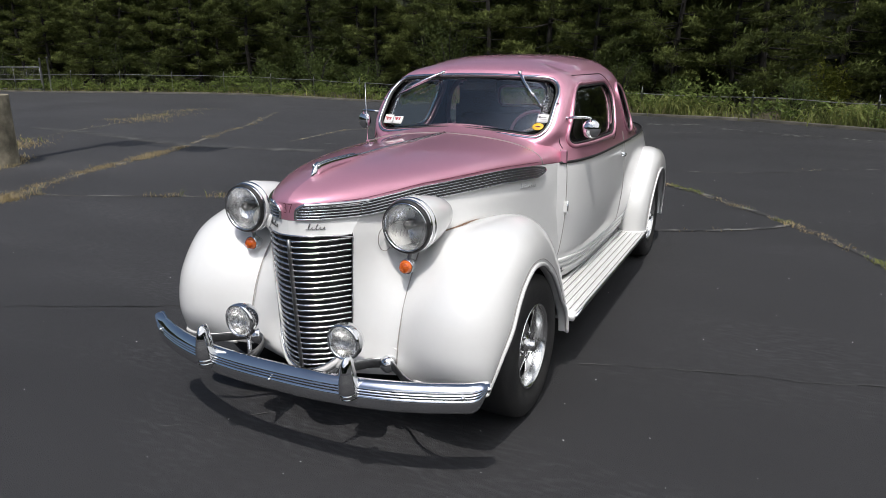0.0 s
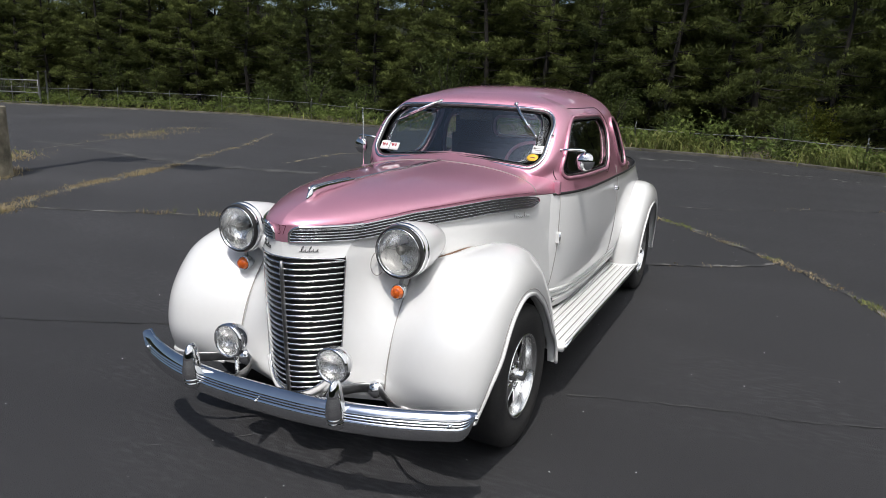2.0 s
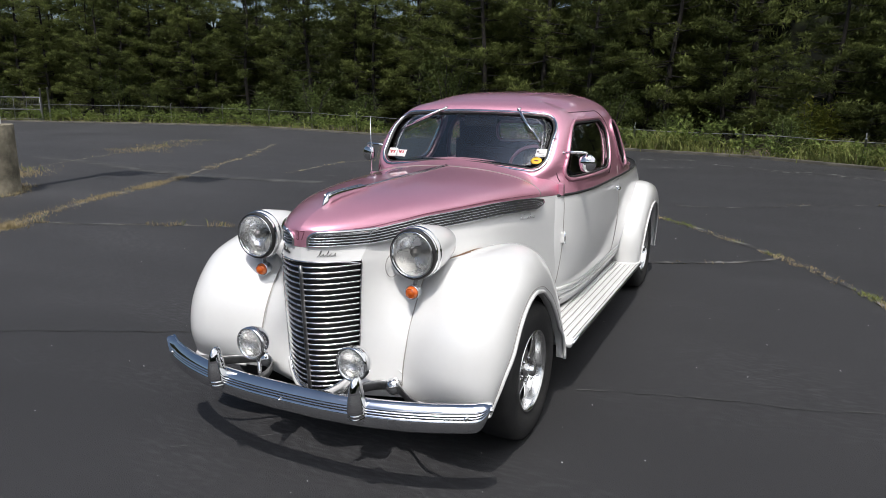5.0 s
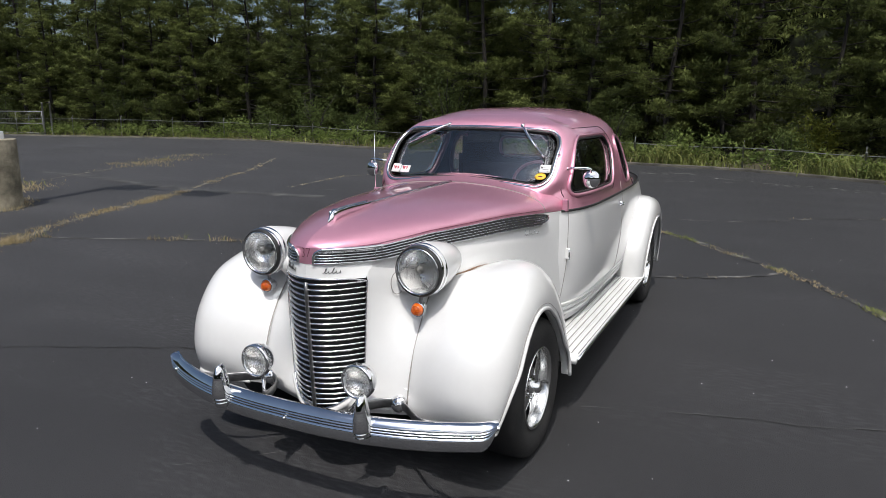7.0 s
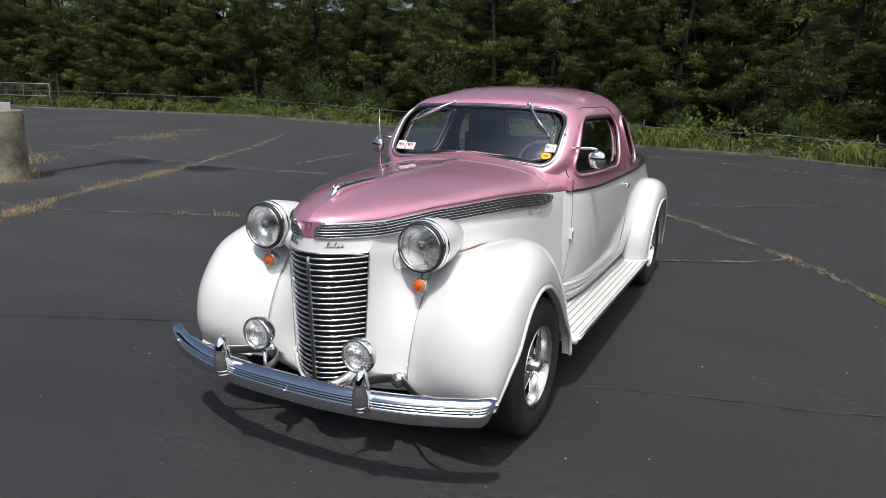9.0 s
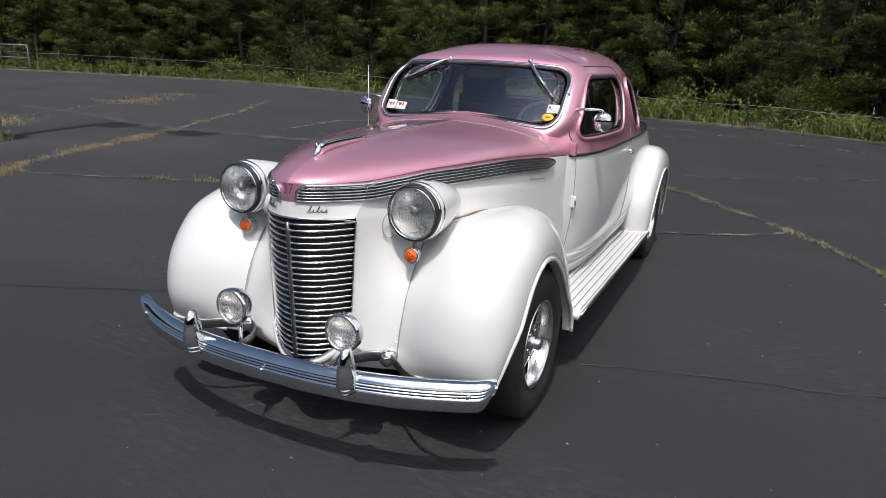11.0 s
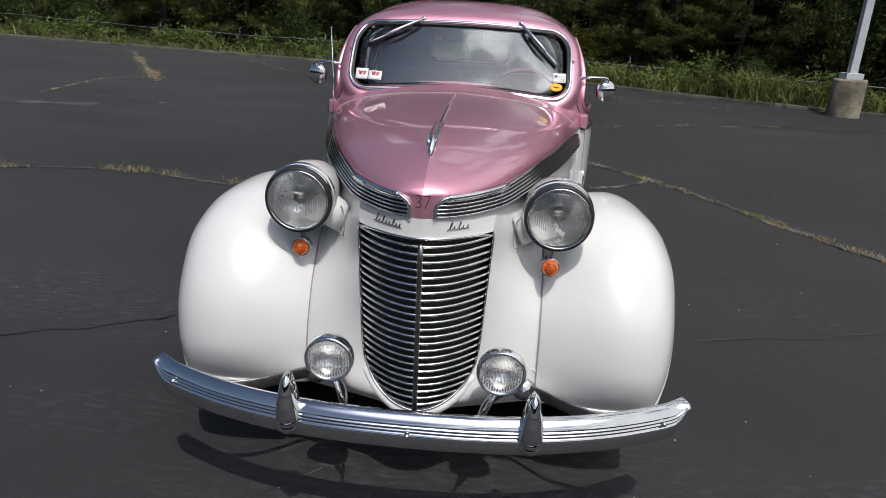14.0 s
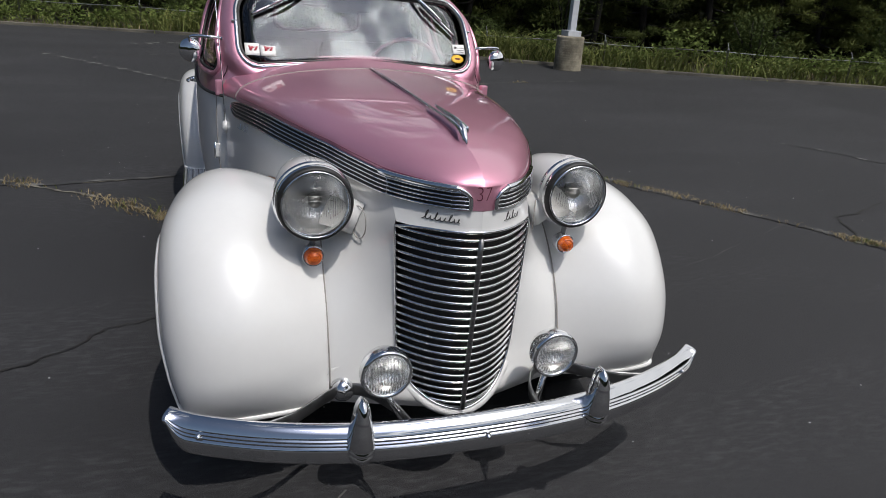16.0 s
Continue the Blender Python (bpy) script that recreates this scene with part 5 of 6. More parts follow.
PINE = leafy("pine needles", (0.032, 0.048, 0.018), (0.20, 0.235, 0.068), through=0.38, clump=0.9, each=0.12)
BROAD = leafy("broad leaves", (0.022, 0.036, 0.010), (0.095, 0.125, 0.036), clump=2.2, each=0.4)
CREEPER = leafy("creeper leaves", (0.045, 0.075, 0.018), (0.21, 0.26, 0.075), clump=1.5, each=0.5)
WEED = leafy("green weeds", (0.05, 0.075, 0.022), (0.27, 0.29, 0.095), clump=1.2, each=0.6)
STRAW = leafy("dry grass", (0.17, 0.135, 0.075), (0.47, 0.385, 0.225), clump=3.0, each=0.5)
# bark is nearly black: the shade inside the crowns is in its colour
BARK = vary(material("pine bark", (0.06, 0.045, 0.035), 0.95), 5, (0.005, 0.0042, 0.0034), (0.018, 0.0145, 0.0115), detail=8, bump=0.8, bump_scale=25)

EDGE = smooth_path([(-75, 10, 0), (-55, 17, 0), (-40, 19.6, 0), (-32, 20.6, 0), (-22, 22.2, 0), (-12.6, 20.0, 0), (-2.2, 17.4, 0), (0.6, 16.8, 0), (2.7, 15.6, 0), (4.6, 14.3, 0), (7.2, 12.8, 0), (10, 11.7, 0), (14, 10.2, 0), (24, 6.4, 0), (40, 0, 0), (60, -12, 0)], 150)
E_LEN = np.concatenate([[0], np.cumsum([(b - a).length for a, b in zip(EDGE, EDGE[1:])])])


def along(d, off=0.0, z=0.0):
    """A point d metres along the lot's far edge, `off` metres outside it."""
    x, y = np.interp(d, E_LEN, [p.x for p in EDGE]), np.interp(d, E_LEN, [p.y for p in EDGE])
    x2, y2 = np.interp(d + 1, E_LEN, [p.x for p in EDGE]), np.interp(d + 1, E_LEN, [p.y for p in EDGE])
    x1, y1 = np.interp(d - 1, E_LEN, [p.x for p in EDGE]), np.interp(d - 1, E_LEN, [p.y for p in EDGE])
    t = Vector((x2 - x1, y2 - y1, 0)).normalized()
    return Vector((x - t.y * off, y + t.x * off, z))


E_END = float(E_LEN[-1])
part("ground", patch(lambda u, w: ((u - 0.5) * 1600, (w - 0.5) * 1600, -0.03), 40, 40), SOIL)
tagged(bpy.data.objects["ground"], "brown soil and leaf litter beneath the woods", "ground", kind="structure")
lot_v, lot_f = [], []
for d in np.linspace(0, E_END, 120):
    p = along(d)
    for k in np.linspace(0, 1, 24):
        lot_v.append((p.x, p.y + (-90 - p.y) * k ** 1.5, 0.0))
lot = part("parking_lot", (lot_v, grid_faces(120, 24), True), ASPHALT)
tagged(lot, "dark grey worn asphalt parking lot with weedy cracks", "parking lot", kind="structure")
kv = []
ks = np.linspace(0, E_END, 150)
for d in ks:
    for off, z in ((-0.07, -0.02), (-0.06, 0.055), (-0.04, 0.07), (0.08, 0.07), (0.10, -0.02)):
        kv.append(tuple(along(d, off, z)))
kerb = part("kerb", (kv, grid_faces(150, 5), False), KERB)
tagged(kerb, "low weathered concrete kerb along the lot edge", "kerb", kind="structure")


# ---- cracks and marks in the asphalt ----
def crack(pts, width, mat, label, lift=0.004, seed=1, jag=0.016, step=0.05):
    rnd = random.Random(seed)
    lift += 0.0003 * seed % 0.006
    path = [Vector((*p, lift)) for p in pts]
    dense = smooth_path(path, max(8, int(sum((b - a).length for a, b in zip(path, path[1:])) / step)))
    v, off = [], 0.0
    for i, p in enumerate(dense):
        t = (dense[min(i + 1, len(dense) - 1)] - dense[max(i - 1, 0)]).normalized()
        n = Vector((-t.y, t.x, 0))
        off = off * 0.75 + rnd.uniform(-jag, jag)
        w = width * rnd.uniform(0.25, 1.3)
        v += [tuple(p + n * (off - w)), tuple(p + n * (off + w))]
    ob = part("pavement_crack", (v, grid_faces(len(dense), 2), True), mat)
    return tagged(ob, label, "crack", kind="structure")


C_WEST = [(-5.4, 0.2), (-6.05, 1.2), (-6.5, 1.9), (-7.4, 3.65), (-8.33, 6.2), (-9.4, 8.4), (-10.56, 10.85), (-12.6, 14.4)]
C_CROSS = [(-8.6, 2.1), (-7.2, 2.35), (-6.14, 2.56), (-4.34, 3.3), (-3.2, 3.5), (-1.96, 3.24), (-0.6, 3.5), (0.72, 3.84), (1.56, 4.29), (1.87, 4.62)]
C_EAST = [(-0.9, 8.3), (0.25, 6.6), (0.91, 5.9), (1.86, 4.66), (2.36, 3.82), (2.80, 2.94), (3.62, 1.62), (3.95, 1.0), (4.6, -0.3), (5.3, -1.8)]
C_DOOR = [(0.85, 0.60), (1.2, 0.72), (1.64, 0.84), (2.15, 0.95), (2.72, 1.2), (3.1, 1.36), (3.6, 1.62)]
C_SPUR = [(3.95, 1.22), (4.2, 1.65), (4.55, 1.75), (5.1, 2.0)]
C_LEFT = [(-3.6, -0.55), (-2.4, 0.05), (-1.5, 0.46), (-1.15, 0.78), (-0.55, 0.92)]
C_FARWEST = [(-11.6, 4.6), (-12.56, 6.28), (-13.85, 9.4), (-15.0, 12.2), (-16.1, 14.6)]
C_BACK = [(-0.4, 7.6), (1.18, 7.78), (2.68, 8.8), (5.0, 9.6), (7.5, 10.2)]
C_FAR2 = [(-2.5, 11.5), (-0.4, 13.1), (1.5, 13.4), (4.2, 12.2)]
C_TUFT = [(-2.2, 3.42), (-1.79, 3.11), (-1.47, 2.87), (-1.10, 2.46), (-0.75, 2.1)]
C_STRIP = [(-10.5, 17.6), (-8.3, 13.9), (-6.46, 10.83)]
C_ZIG = [(-7.2, 8.3), (-7.35, 9.7), (-7.45, 10.5), (-7.0, 11.4)]
crack(C_STRIP, 0.06, CRACK, "sandy crack overgrown with dry grass", seed=21)
crack(C_ZIG, 0.03, CRACK, "sandy pavement crack", seed=22)
crack([(-15.0, 7.95), (-13.3, 7.85), (-11.2, 7.45), (-9.5, 7.1), (-8.2, 6.95), (-5.7, 7.3)], 0.17, FAINT, "wide faded pale stripe", seed=23, jag=0.01)
crack([(-7.13, 17.64), (-5.75, 15.7), (-4.5, 14.0)], 0.06, FADED, "faded white parking line", seed=24, jag=0.01)
crack([(-3.4, 12.0), (-2.07, 10.3), (-0.84, 8.53)], 0.055, FADED, "faded white parking line", seed=25, jag=0.01)
crack([(-2.1, 14.4), (-0.6, 15.0), (-0.2, 15.3)], 0.14, FADED, "pale scatter of grit on the asphalt", seed=26, jag=0.1)
crack([(0.4, 14.3), (1.3, 13.8), (2.4, 13.4), (3.6, 12.8), (5.0, 11.9)], 0.08, FADED, "pale worn streak", seed=27, jag=0.08)
crack([(6.2, 4.4), (6.5, 4.0), (6.7, 3.3)], 0.03, FADED, "pale scratch in the asphalt", seed=28)
crack([(-6.6, 8.24), (-5.5, 8.22), (-4.6, 7.56)], 0.03, FADED, "faint pale pavement crack", seed=29)
crack([(-0.68, -0.87), (-0.50, -0.72), (-0.33, -0.56)], 0.0025, DUST, "pale scratch in the asphalt", seed=30, jag=0.004)
crack(C_WEST, 0.05, CRACK, "wide sandy crack overgrown with dry grass", seed=2)
crack(C_CROSS, 0.009, CRACK, "long sandy pavement crack with sparse tufts", seed=3)
crack(C_EAST, 0.028, CRACK, "long pavement crack with green weeds", seed=4)
crack(C_TUFT, 0.014, CRACK, "sandy crack overgrown with dry grass", seed=31)
crack(C_EAST, 0.007, CRACKDARK, "dark open core of a pavement crack", lift=0.0065, seed=4)
crack(C_DOOR, 0.0045, FAINT, "thin pale pavement crack", seed=5, jag=0.008)
crack(C_EAST, 0.040, DUST, "pale dust along a pavement crack", lift=0.0032, seed=34, jag=0.012)
crack(C_CROSS, 0.026, DUST, "pale dust along a pavement crack", lift=0.0030, seed=35, jag=0.012)
crack(C_SPUR, 0.009, CRACKDARK, "short open pavement crack", seed=6)
crack(C_LEFT, 0.006, CRACKDARK, "thin dark pavement crack", seed=7)
crack(C_FARWEST, 0.035, CRACK, "wide sandy crack overgrown with dry grass", seed=8)
crack(C_BACK, 0.026, DUST, "faint pale pavement crack", seed=9)
crack(C_FAR2, 0.02, FADED, "faint pale pavement crack", seed=11)


# ---- grass in the cracks ----
def blades(spots, mat, name, label, low, high, spread, per, width=0.004, seed=1, lean=0.6):
    """Curved, tapering grass blades round the given spots."""
    rnd = random.Random(seed)
    v, f = [], []
    for sx, sy, amount in spots:
        for _ in range(max(1, int(per * amount * amount))):
            x, y = sx + rnd.gauss(0, spread), sy + rnd.gauss(0, spread)
            h = rnd.uniform(low, high) * (0.4 + 0.6 * amount)
            w, a = width * rnd.uniform(0.5, 1.3), rnd.uniform(0, 2 * math.pi)
            dx, dy = math.cos(a), math.sin(a)
            q = rnd.uniform(0.15, lean) * h
            t = rnd.uniform(0, math.pi)
            c, s = math.cos(t) * w, math.sin(t) * w
            n = len(v)
            v += [(x - c, y - s, 0.0), (x + c, y + s, 0.0), (x + dx * q * 0.35 + c, y + dy * q * 0.35 + s, h * 0.62), (x + dx * q * 0.35 - c, y + dy * q * 0.35 - s, h * 0.62), (x + dx * q * 1.2, y + dy * q * 1.2, h * rnd.uniform(0.7, 1.0))]
            f += [(n, n + 1, n + 2, n + 3), (n + 3, n + 2, n + 4)]
    ob = part(name, (v, f, False), mat)
    return tagged(ob, label, "grass", kind="stuff")


def spots_on(pts, step, jitter, seed, gap=0.45):
    rnd = random.Random(seed)
    path = [Vector((*p, 0)) for p in pts]
    out = []
    for p in smooth_path(path, int(sum((b - a).length for a, b in zip(path, path[1:])) / step)):
        k = noise.noise(p * 0.8 + Vector((seed, 0, 0))) * 0.35 + noise.noise(p * 3.1 + Vector((seed, 4, 0))) * 0.45 + 0.5
        if k > gap and rnd.random() < 0.9:
            out.append((p.x + rnd.gauss(0, jitter), p.y + rnd.gauss(0, jitter), min(1.0, (k - gap) / (1 - gap) * 1.6 + 0.15)))
    return out


DRY = "dry yellow grass growing along a crack"
blades(spots_on(C_WEST[:5], 0.03, 0.06, 3, 0.34), STRAW, "dry_grass", DRY, 0.012, 0.075, 0.078, 60, 0.0032, seed=4, lean=1.6)
blades(spots_on(C_WEST[4:], 0.05, 0.05, 5, 0.42), STRAW, "dry_grass", DRY, 0.015, 0.060, 0.06, 20, 0.005, seed=5, lean=1.6)
blades(spots_on(C_FARWEST, 0.04, 0.30, 6, 0.46), STRAW, "dry_grass", DRY, 0.015, 0.085, 0.25, 40, 0.006, seed=6, lean=1.6)
blades(spots_on(C_FARWEST, 0.16, 0.22, 6, 0.40), WEED, "green_weeds", "low green weeds along a crack", 0.04, 0.16, 0.20, 6, 0.006, seed=36, lean=1.3)
blades(spots_on(C_CROSS[:6], 0.05, 0.02, 7, 0.50), STRAW, "dry_grass", "sparse dry tufts along a crack", 0.015, 0.09, 0.025, 16, 0.0026, seed=7, lean=1.2)
blades(spots_on(C_CROSS[:6], 0.20, 0.02, 7, 0.47), WEED, "green_weeds", "sparse green tufts along a crack", 0.03, 0.14, 0.03, 7, 0.004, seed=37, lean=1.1)
blades(spots_on(C_CROSS[6:], 0.06, 0.02, 8, 0.45), STRAW, "dry_grass", "sparse dry tufts along a crack", 0.01, 0.05, 0.03, 10, 0.003, seed=8, lean=1.3)
blades(spots_on(C_EAST[1:], 0.03, 0.025, 9, 0.44), WEED, "green_weeds", "low green weeds along a crack", 0.008, 0.045, 0.025, 12, 0.003, seed=9, lean=1.4)
blades(spots_on(C_EAST[1:], 0.03, 0.025, 10, 0.30), STRAW, "dry_grass", "dry tufts along a crack", 0.010, 0.050, 0.028, 15, 0.003, seed=10, lean=1.4)
blades(spots_on(C_TUFT, 0.025, 0.03, 15, 0.30), STRAW, "dry_grass", DRY, 0.010, 0.055, 0.040, 30, 0.003, seed=15, lean=1.8)
blades(spots_on(C_TUFT, 0.06, 0.03, 16, 0.30), WEED, "green_weeds", "low green weeds along a crack", 0.02, 0.13, 0.04, 6, 0.003, seed=16, lean=1.0)
blades(spots_on(C_STRIP, 0.05, 0.05, 13, 0.30), STRAW, "dry_grass", DRY, 0.015, 0.06, 0.08, 14, 0.005, seed=13, lean=1.5)
blades(spots_on(C_ZIG, 0.06, 0.015, 14, 0.42), STRAW, "dry_grass", "dry tufts along a crack", 0.01, 0.04, 0.03, 10, 0.004, seed=14, lean=1.4)
blades(spots_on([(-10.2, 4.6), (-9.6, 4.25), (-9.0, 3.6), (-9.2, 2.9), (-8.2, 2.6)], 0.05, 0.06, 12, 0.25), STRAW, "dry_grass", "dry grass round a lamp base", 0.02, 0.10, 0.06, 14, 0.004, seed=12, lean=1.2)

blades(spots_on(C_BACK[1:4], 0.06, 0.05, 17, 0.55), STRAW, "dry_grass", "sparse dry tufts along a crack", 0.01, 0.06, 0.04, 12, 0.004, seed=17, lean=1.4)

# fallen petals and pale grit on the asphalt
rnd = random.Random(44)
gv, gf = [], []
for _ in range(260):
    x, y = rnd.uniform(-4.5, 5), rnd.uniform(-1.6, 7)
    r = rnd.uniform(0.002, 0.005)
    n = len(gv)
    for k in range(5):
        a = k * 1.2566 + rnd.uniform(-0.3, 0.3)
        gv.append((x + r * math.cos(a), y + r * math.sin(a) * 0.8, 0.004))
    gv.append((x, y, 0.004 + r * 0.6))
    gf += [(n + k, n + (k + 1) % 5, n + 5) for k in range(5)]
tagged(part("grit", (gv, gf, False), STICKER), "pale grit and petals scattered on asphalt", "grit", kind="stuff")


# ---- lamp posts ----
def lamp_post(x, y, radius, height, pole_w, heads, label, groove=1.0):
    post = thing("street_lamp", label, "lamp post", "lot lamp posts", (x, y, 0))
    prof = [(0.0, 0.0), (radius * 1.02, 0.0), (radius * 1.02, 0.02)]
    for k in range(13):
        for dz, dr in ((0.0, 1 - 0.010 * groove), (0.003, 1.0), (0.006, 1.0), (0.068, 1.0), (0.073, 1.0)):
            prof.append((radius * (dr + 0.002 * groove * math.sin(k * 2.4)), 0.03 + (height - 0.12) * k / 12 + dz * height))
    prof += [(radius * 0.97, height), (0.0, height + 0.005)]
    part("concrete_base", lathe(prof, 40, "z"), CONCRETE, post, "stained round concrete base")
    part("base_cover", box(0, 0, height + 0.06, pole_w * 2.2, pole_w * 2.2, 0.12, 0.01), POLEPAINT, post)
    part("pole", box(0, 0, height + 2.6, pole_w, pole_w, 5.2, 0.012), POLEPAINT, post, "square pale steel pole")
    for hx in heads:
        part("arm", box(hx / 2, 0, height + 5.0, abs(hx), 0.08, 0.08, 0.01), POLEPAINT, post)
        head = part("lamp_head", box(hx, 0, height + 5.02, 0.9, 0.72, 0.18, 0.03), POLEPAINT, post)
        part("diffuser", box(hx, 0, height + 4.92, 0.76, 0.6, 0.03, 0.005), STICKER, head)
    return post


lamp_post(-9.52, 3.65, 0.45, 1.10, 0.19, (0.33, 2.3), "pale square lamp post on thick stained concrete base")
lamp_post(7.25, 12.0, 0.31, 0.74, 0.15, (-0.9, 0.9), "pale lamp post on stained concrete base beside the kerb", 0.1)

# ---- chain link fence ----
def sunk(d):
    """How far the fence stands below the lot, on the bank behind the kerb."""
    return float(np.interp(along(d).x, [-30, -22, -10, 4], [0.10, 0.17, 0.38, 0.43]))


fence = thing("chain_link_fence", "grey chain-link fence with top rail behind the kerb", "fence", at=(0, 0, 0))
FENCE_OFF, F_TOP = 0.55, 0.98
wv, wf = [], []
post_geo = mesh("post", *join(lathe([(0.026, 0.0), (0.026, 1.06), (0.030, 1.06), (0.030, 1.085), (0.012, 1.11), (0.0, 1.115)], 10, "z"), tube([(0, 0, 1.10), (0, 0.06, 1.22)], 0.010, 6)))
post_geo.materials.append(GALV)
F0, F1 = 18.0, E_END - 22
for d in np.arange(F0, F1, 3.0):
    p = part("post", post_geo, GALV, fence)
    p.location = along(d, FENCE_OFF, -0.03 - sunk(d))
rail = [along(d, FENCE_OFF, F_TOP - sunk(d) + 0.015 * math.sin(d * 1.7)) for d in np.arange(F0, F1, 1.0)]
part("top_rail", tube(rail, 0.0100, 8), GALV, fence)
part("tension_wire", tube([p + Vector((0, 0, -0.45)) for p in rail], 0.003, 5), GALV, fence)
for i in range(int((F1 - F0 - 1.2) / 0.10)):
    d = F0 + i * 0.10
    for e in (0.0, 1.0):
        a, b = along(d + e, FENCE_OFF, 0.02), along(d + 1.0 - e, FENCE_OFF, F_TOP - sunk(d))
        n = len(wv)
        for q in (a, b):
            wv += [(q.x + 0.0006, q.y, q.z), (q.x - 0.0006, q.y, q.z), (q.x, q.y + 0.0010, q.z)]
        wf += [(n, n + 1, n + 4, n + 3), (n + 1, n + 2, n + 5, n + 4), (n + 2, n, n + 3, n + 5)]
part("wire_mesh", (wv, wf, False), WIRE, fence)["kind"] = "stuff"

# taller gate in the fence, with a pair of posts where it meets the run
gate_d = float(np.interp(-32.9, [p.x for p in EDGE], E_LEN))
gate = thing("metal_gate", "grey tubular steel gate in the chain-link fence", "gate", at=(0, 0, 0))
GH = 1.25
for k, off, h in ((0.0, 0.55, 1.75), (-0.42, 0.45, 1.70), (-4.4, 0.45, 1.60)):
    q = along(gate_d + k, off, -0.03)
    part("gate_post", moved(lathe([(0.045, 0.0), (0.045, h), (0.05, h), (0.03, h + 0.04), (0.0, h + 0.05)], 12, "z"), Matrix.Translation(q)), GALV, gate)
for h in (0.12, 0.62, GH):
    part("gate_rail", tube([along(gate_d - 0.5, 0.45, h), along(gate_d - 4.3, 0.45, h)], 0.028, 8), GALV, gate)
for k in (-0.5, -2.4, -4.3):
    part("gate_stile", tube([along(gate_d + k, 0.45, 0.10), along(gate_d + k, 0.45, GH + 0.02)], 0.026, 8), GALV, gate)
for k in np.arange(-4.2, -0.6, 0.12):
    part("gate_wire", tube([along(gate_d + k, 0.45, 0.12), along(gate_d + k, 0.45, GH)], 0.004, 4), WIRE, gate)

# ---- weeds along the fence ----
rnd = random.Random(9)
spots = []
for d in np.arange(10, E_END - 12, 0.035):
    p = along(d, abs(rnd.gauss(0.25, 0.5)) + 0.12)
    k = noise.noise(Vector((d * 0.35, 0, 3))) * 0.5 + 0.5
    east = min(1.0, max(0.25, (p.x + 8) / 9))
    spots.append((p.x, p.y, min(1.0, max(0.08, (k * 1.3 - 0.1) * east))))
blades(spots, WEED, "fence_weeds", "tall green weeds and grass along the fence", 0.22, 1.0, 0.12, 28, 0.013, seed=21, lean=1.5)
blades(spots[::3], STRAW, "fence_grass", "dry straw grass along the kerb", 0.15, 0.55, 0.10, 9, 0.009, seed=22, lean=0.9)


# ---- trees ----
def leaf_cloud(points, rnd, per, size, thin, flat=0.5):
    """Small leaves in clumps round the given (point, radius) pairs."""
    v, f = [], []
    for c, rad in points:
        for _ in range(per):
            o = Vector((rnd.gauss(0, 1), rnd.gauss(0, 1), rnd.gauss(0, flat))) * rad * 0.55
            p = c + o
            out = Vector((o.x + rnd.gauss(0, 0.3) * rad, o.y + rnd.gauss(0, 0.3) * rad, o.z + rad * 0.25)).normalized()
            ln = size * rnd.uniform(0.6, 1.3)
            side = out.cross(Vector((rnd.gauss(0, 1), rnd.gauss(0, 1), rnd.gauss(0, 1)))).normalized() * ln * thin
            n = len(v)
            v += [tuple(p - side), tuple(p + out * ln * 0.5 - side * 0.2 + Vector((0, 0, -0.1 * ln))), tuple(p + side), tuple(p + out * ln)]
            f.append((n, n + 1, n + 2, n + 3))
    return v, f, False


def brushes(name, points, rnd, per, size, thin):
    """Flattened plumes of short needles at twig ends, shaded as soft clumps."""
    v, f, nn = [], [], []
    for c, rad in points:
        for _ in range(per):
            o = Vector((rnd.gauss(0, 1), rnd.gauss(0, 1), rnd.gauss(0.15, 0.8))).normalized()
            p = c + Vector((o.x, o.y, o.z * 0.50)) * rad * rnd.uniform(0.25, 1.0)
            w = (o + Vector((rnd.gauss(0, 0.6), rnd.gauss(0, 0.6), rnd.gauss(0.35, 0.6)))).normalized()
            ln = size * rnd.uniform(0.6, 1.4)
            side = w.cross(Vector((rnd.gauss(0, 1), rnd.gauss(0, 1), rnd.gauss(0, 1)))).normalized() * ln * thin
            n = len(v)
            v += [tuple(p - side), tuple(p + side), tuple(p + w * ln)]
            nn += [tuple((o + w * 0.35 + Vector((0, 0, 0.15))).normalized())] * 3
            f.append((n, n + 1, n + 2))
    me = mesh(name, v, f, True)
    me.normals_split_custom_set_from_vertices(nn)
    return me


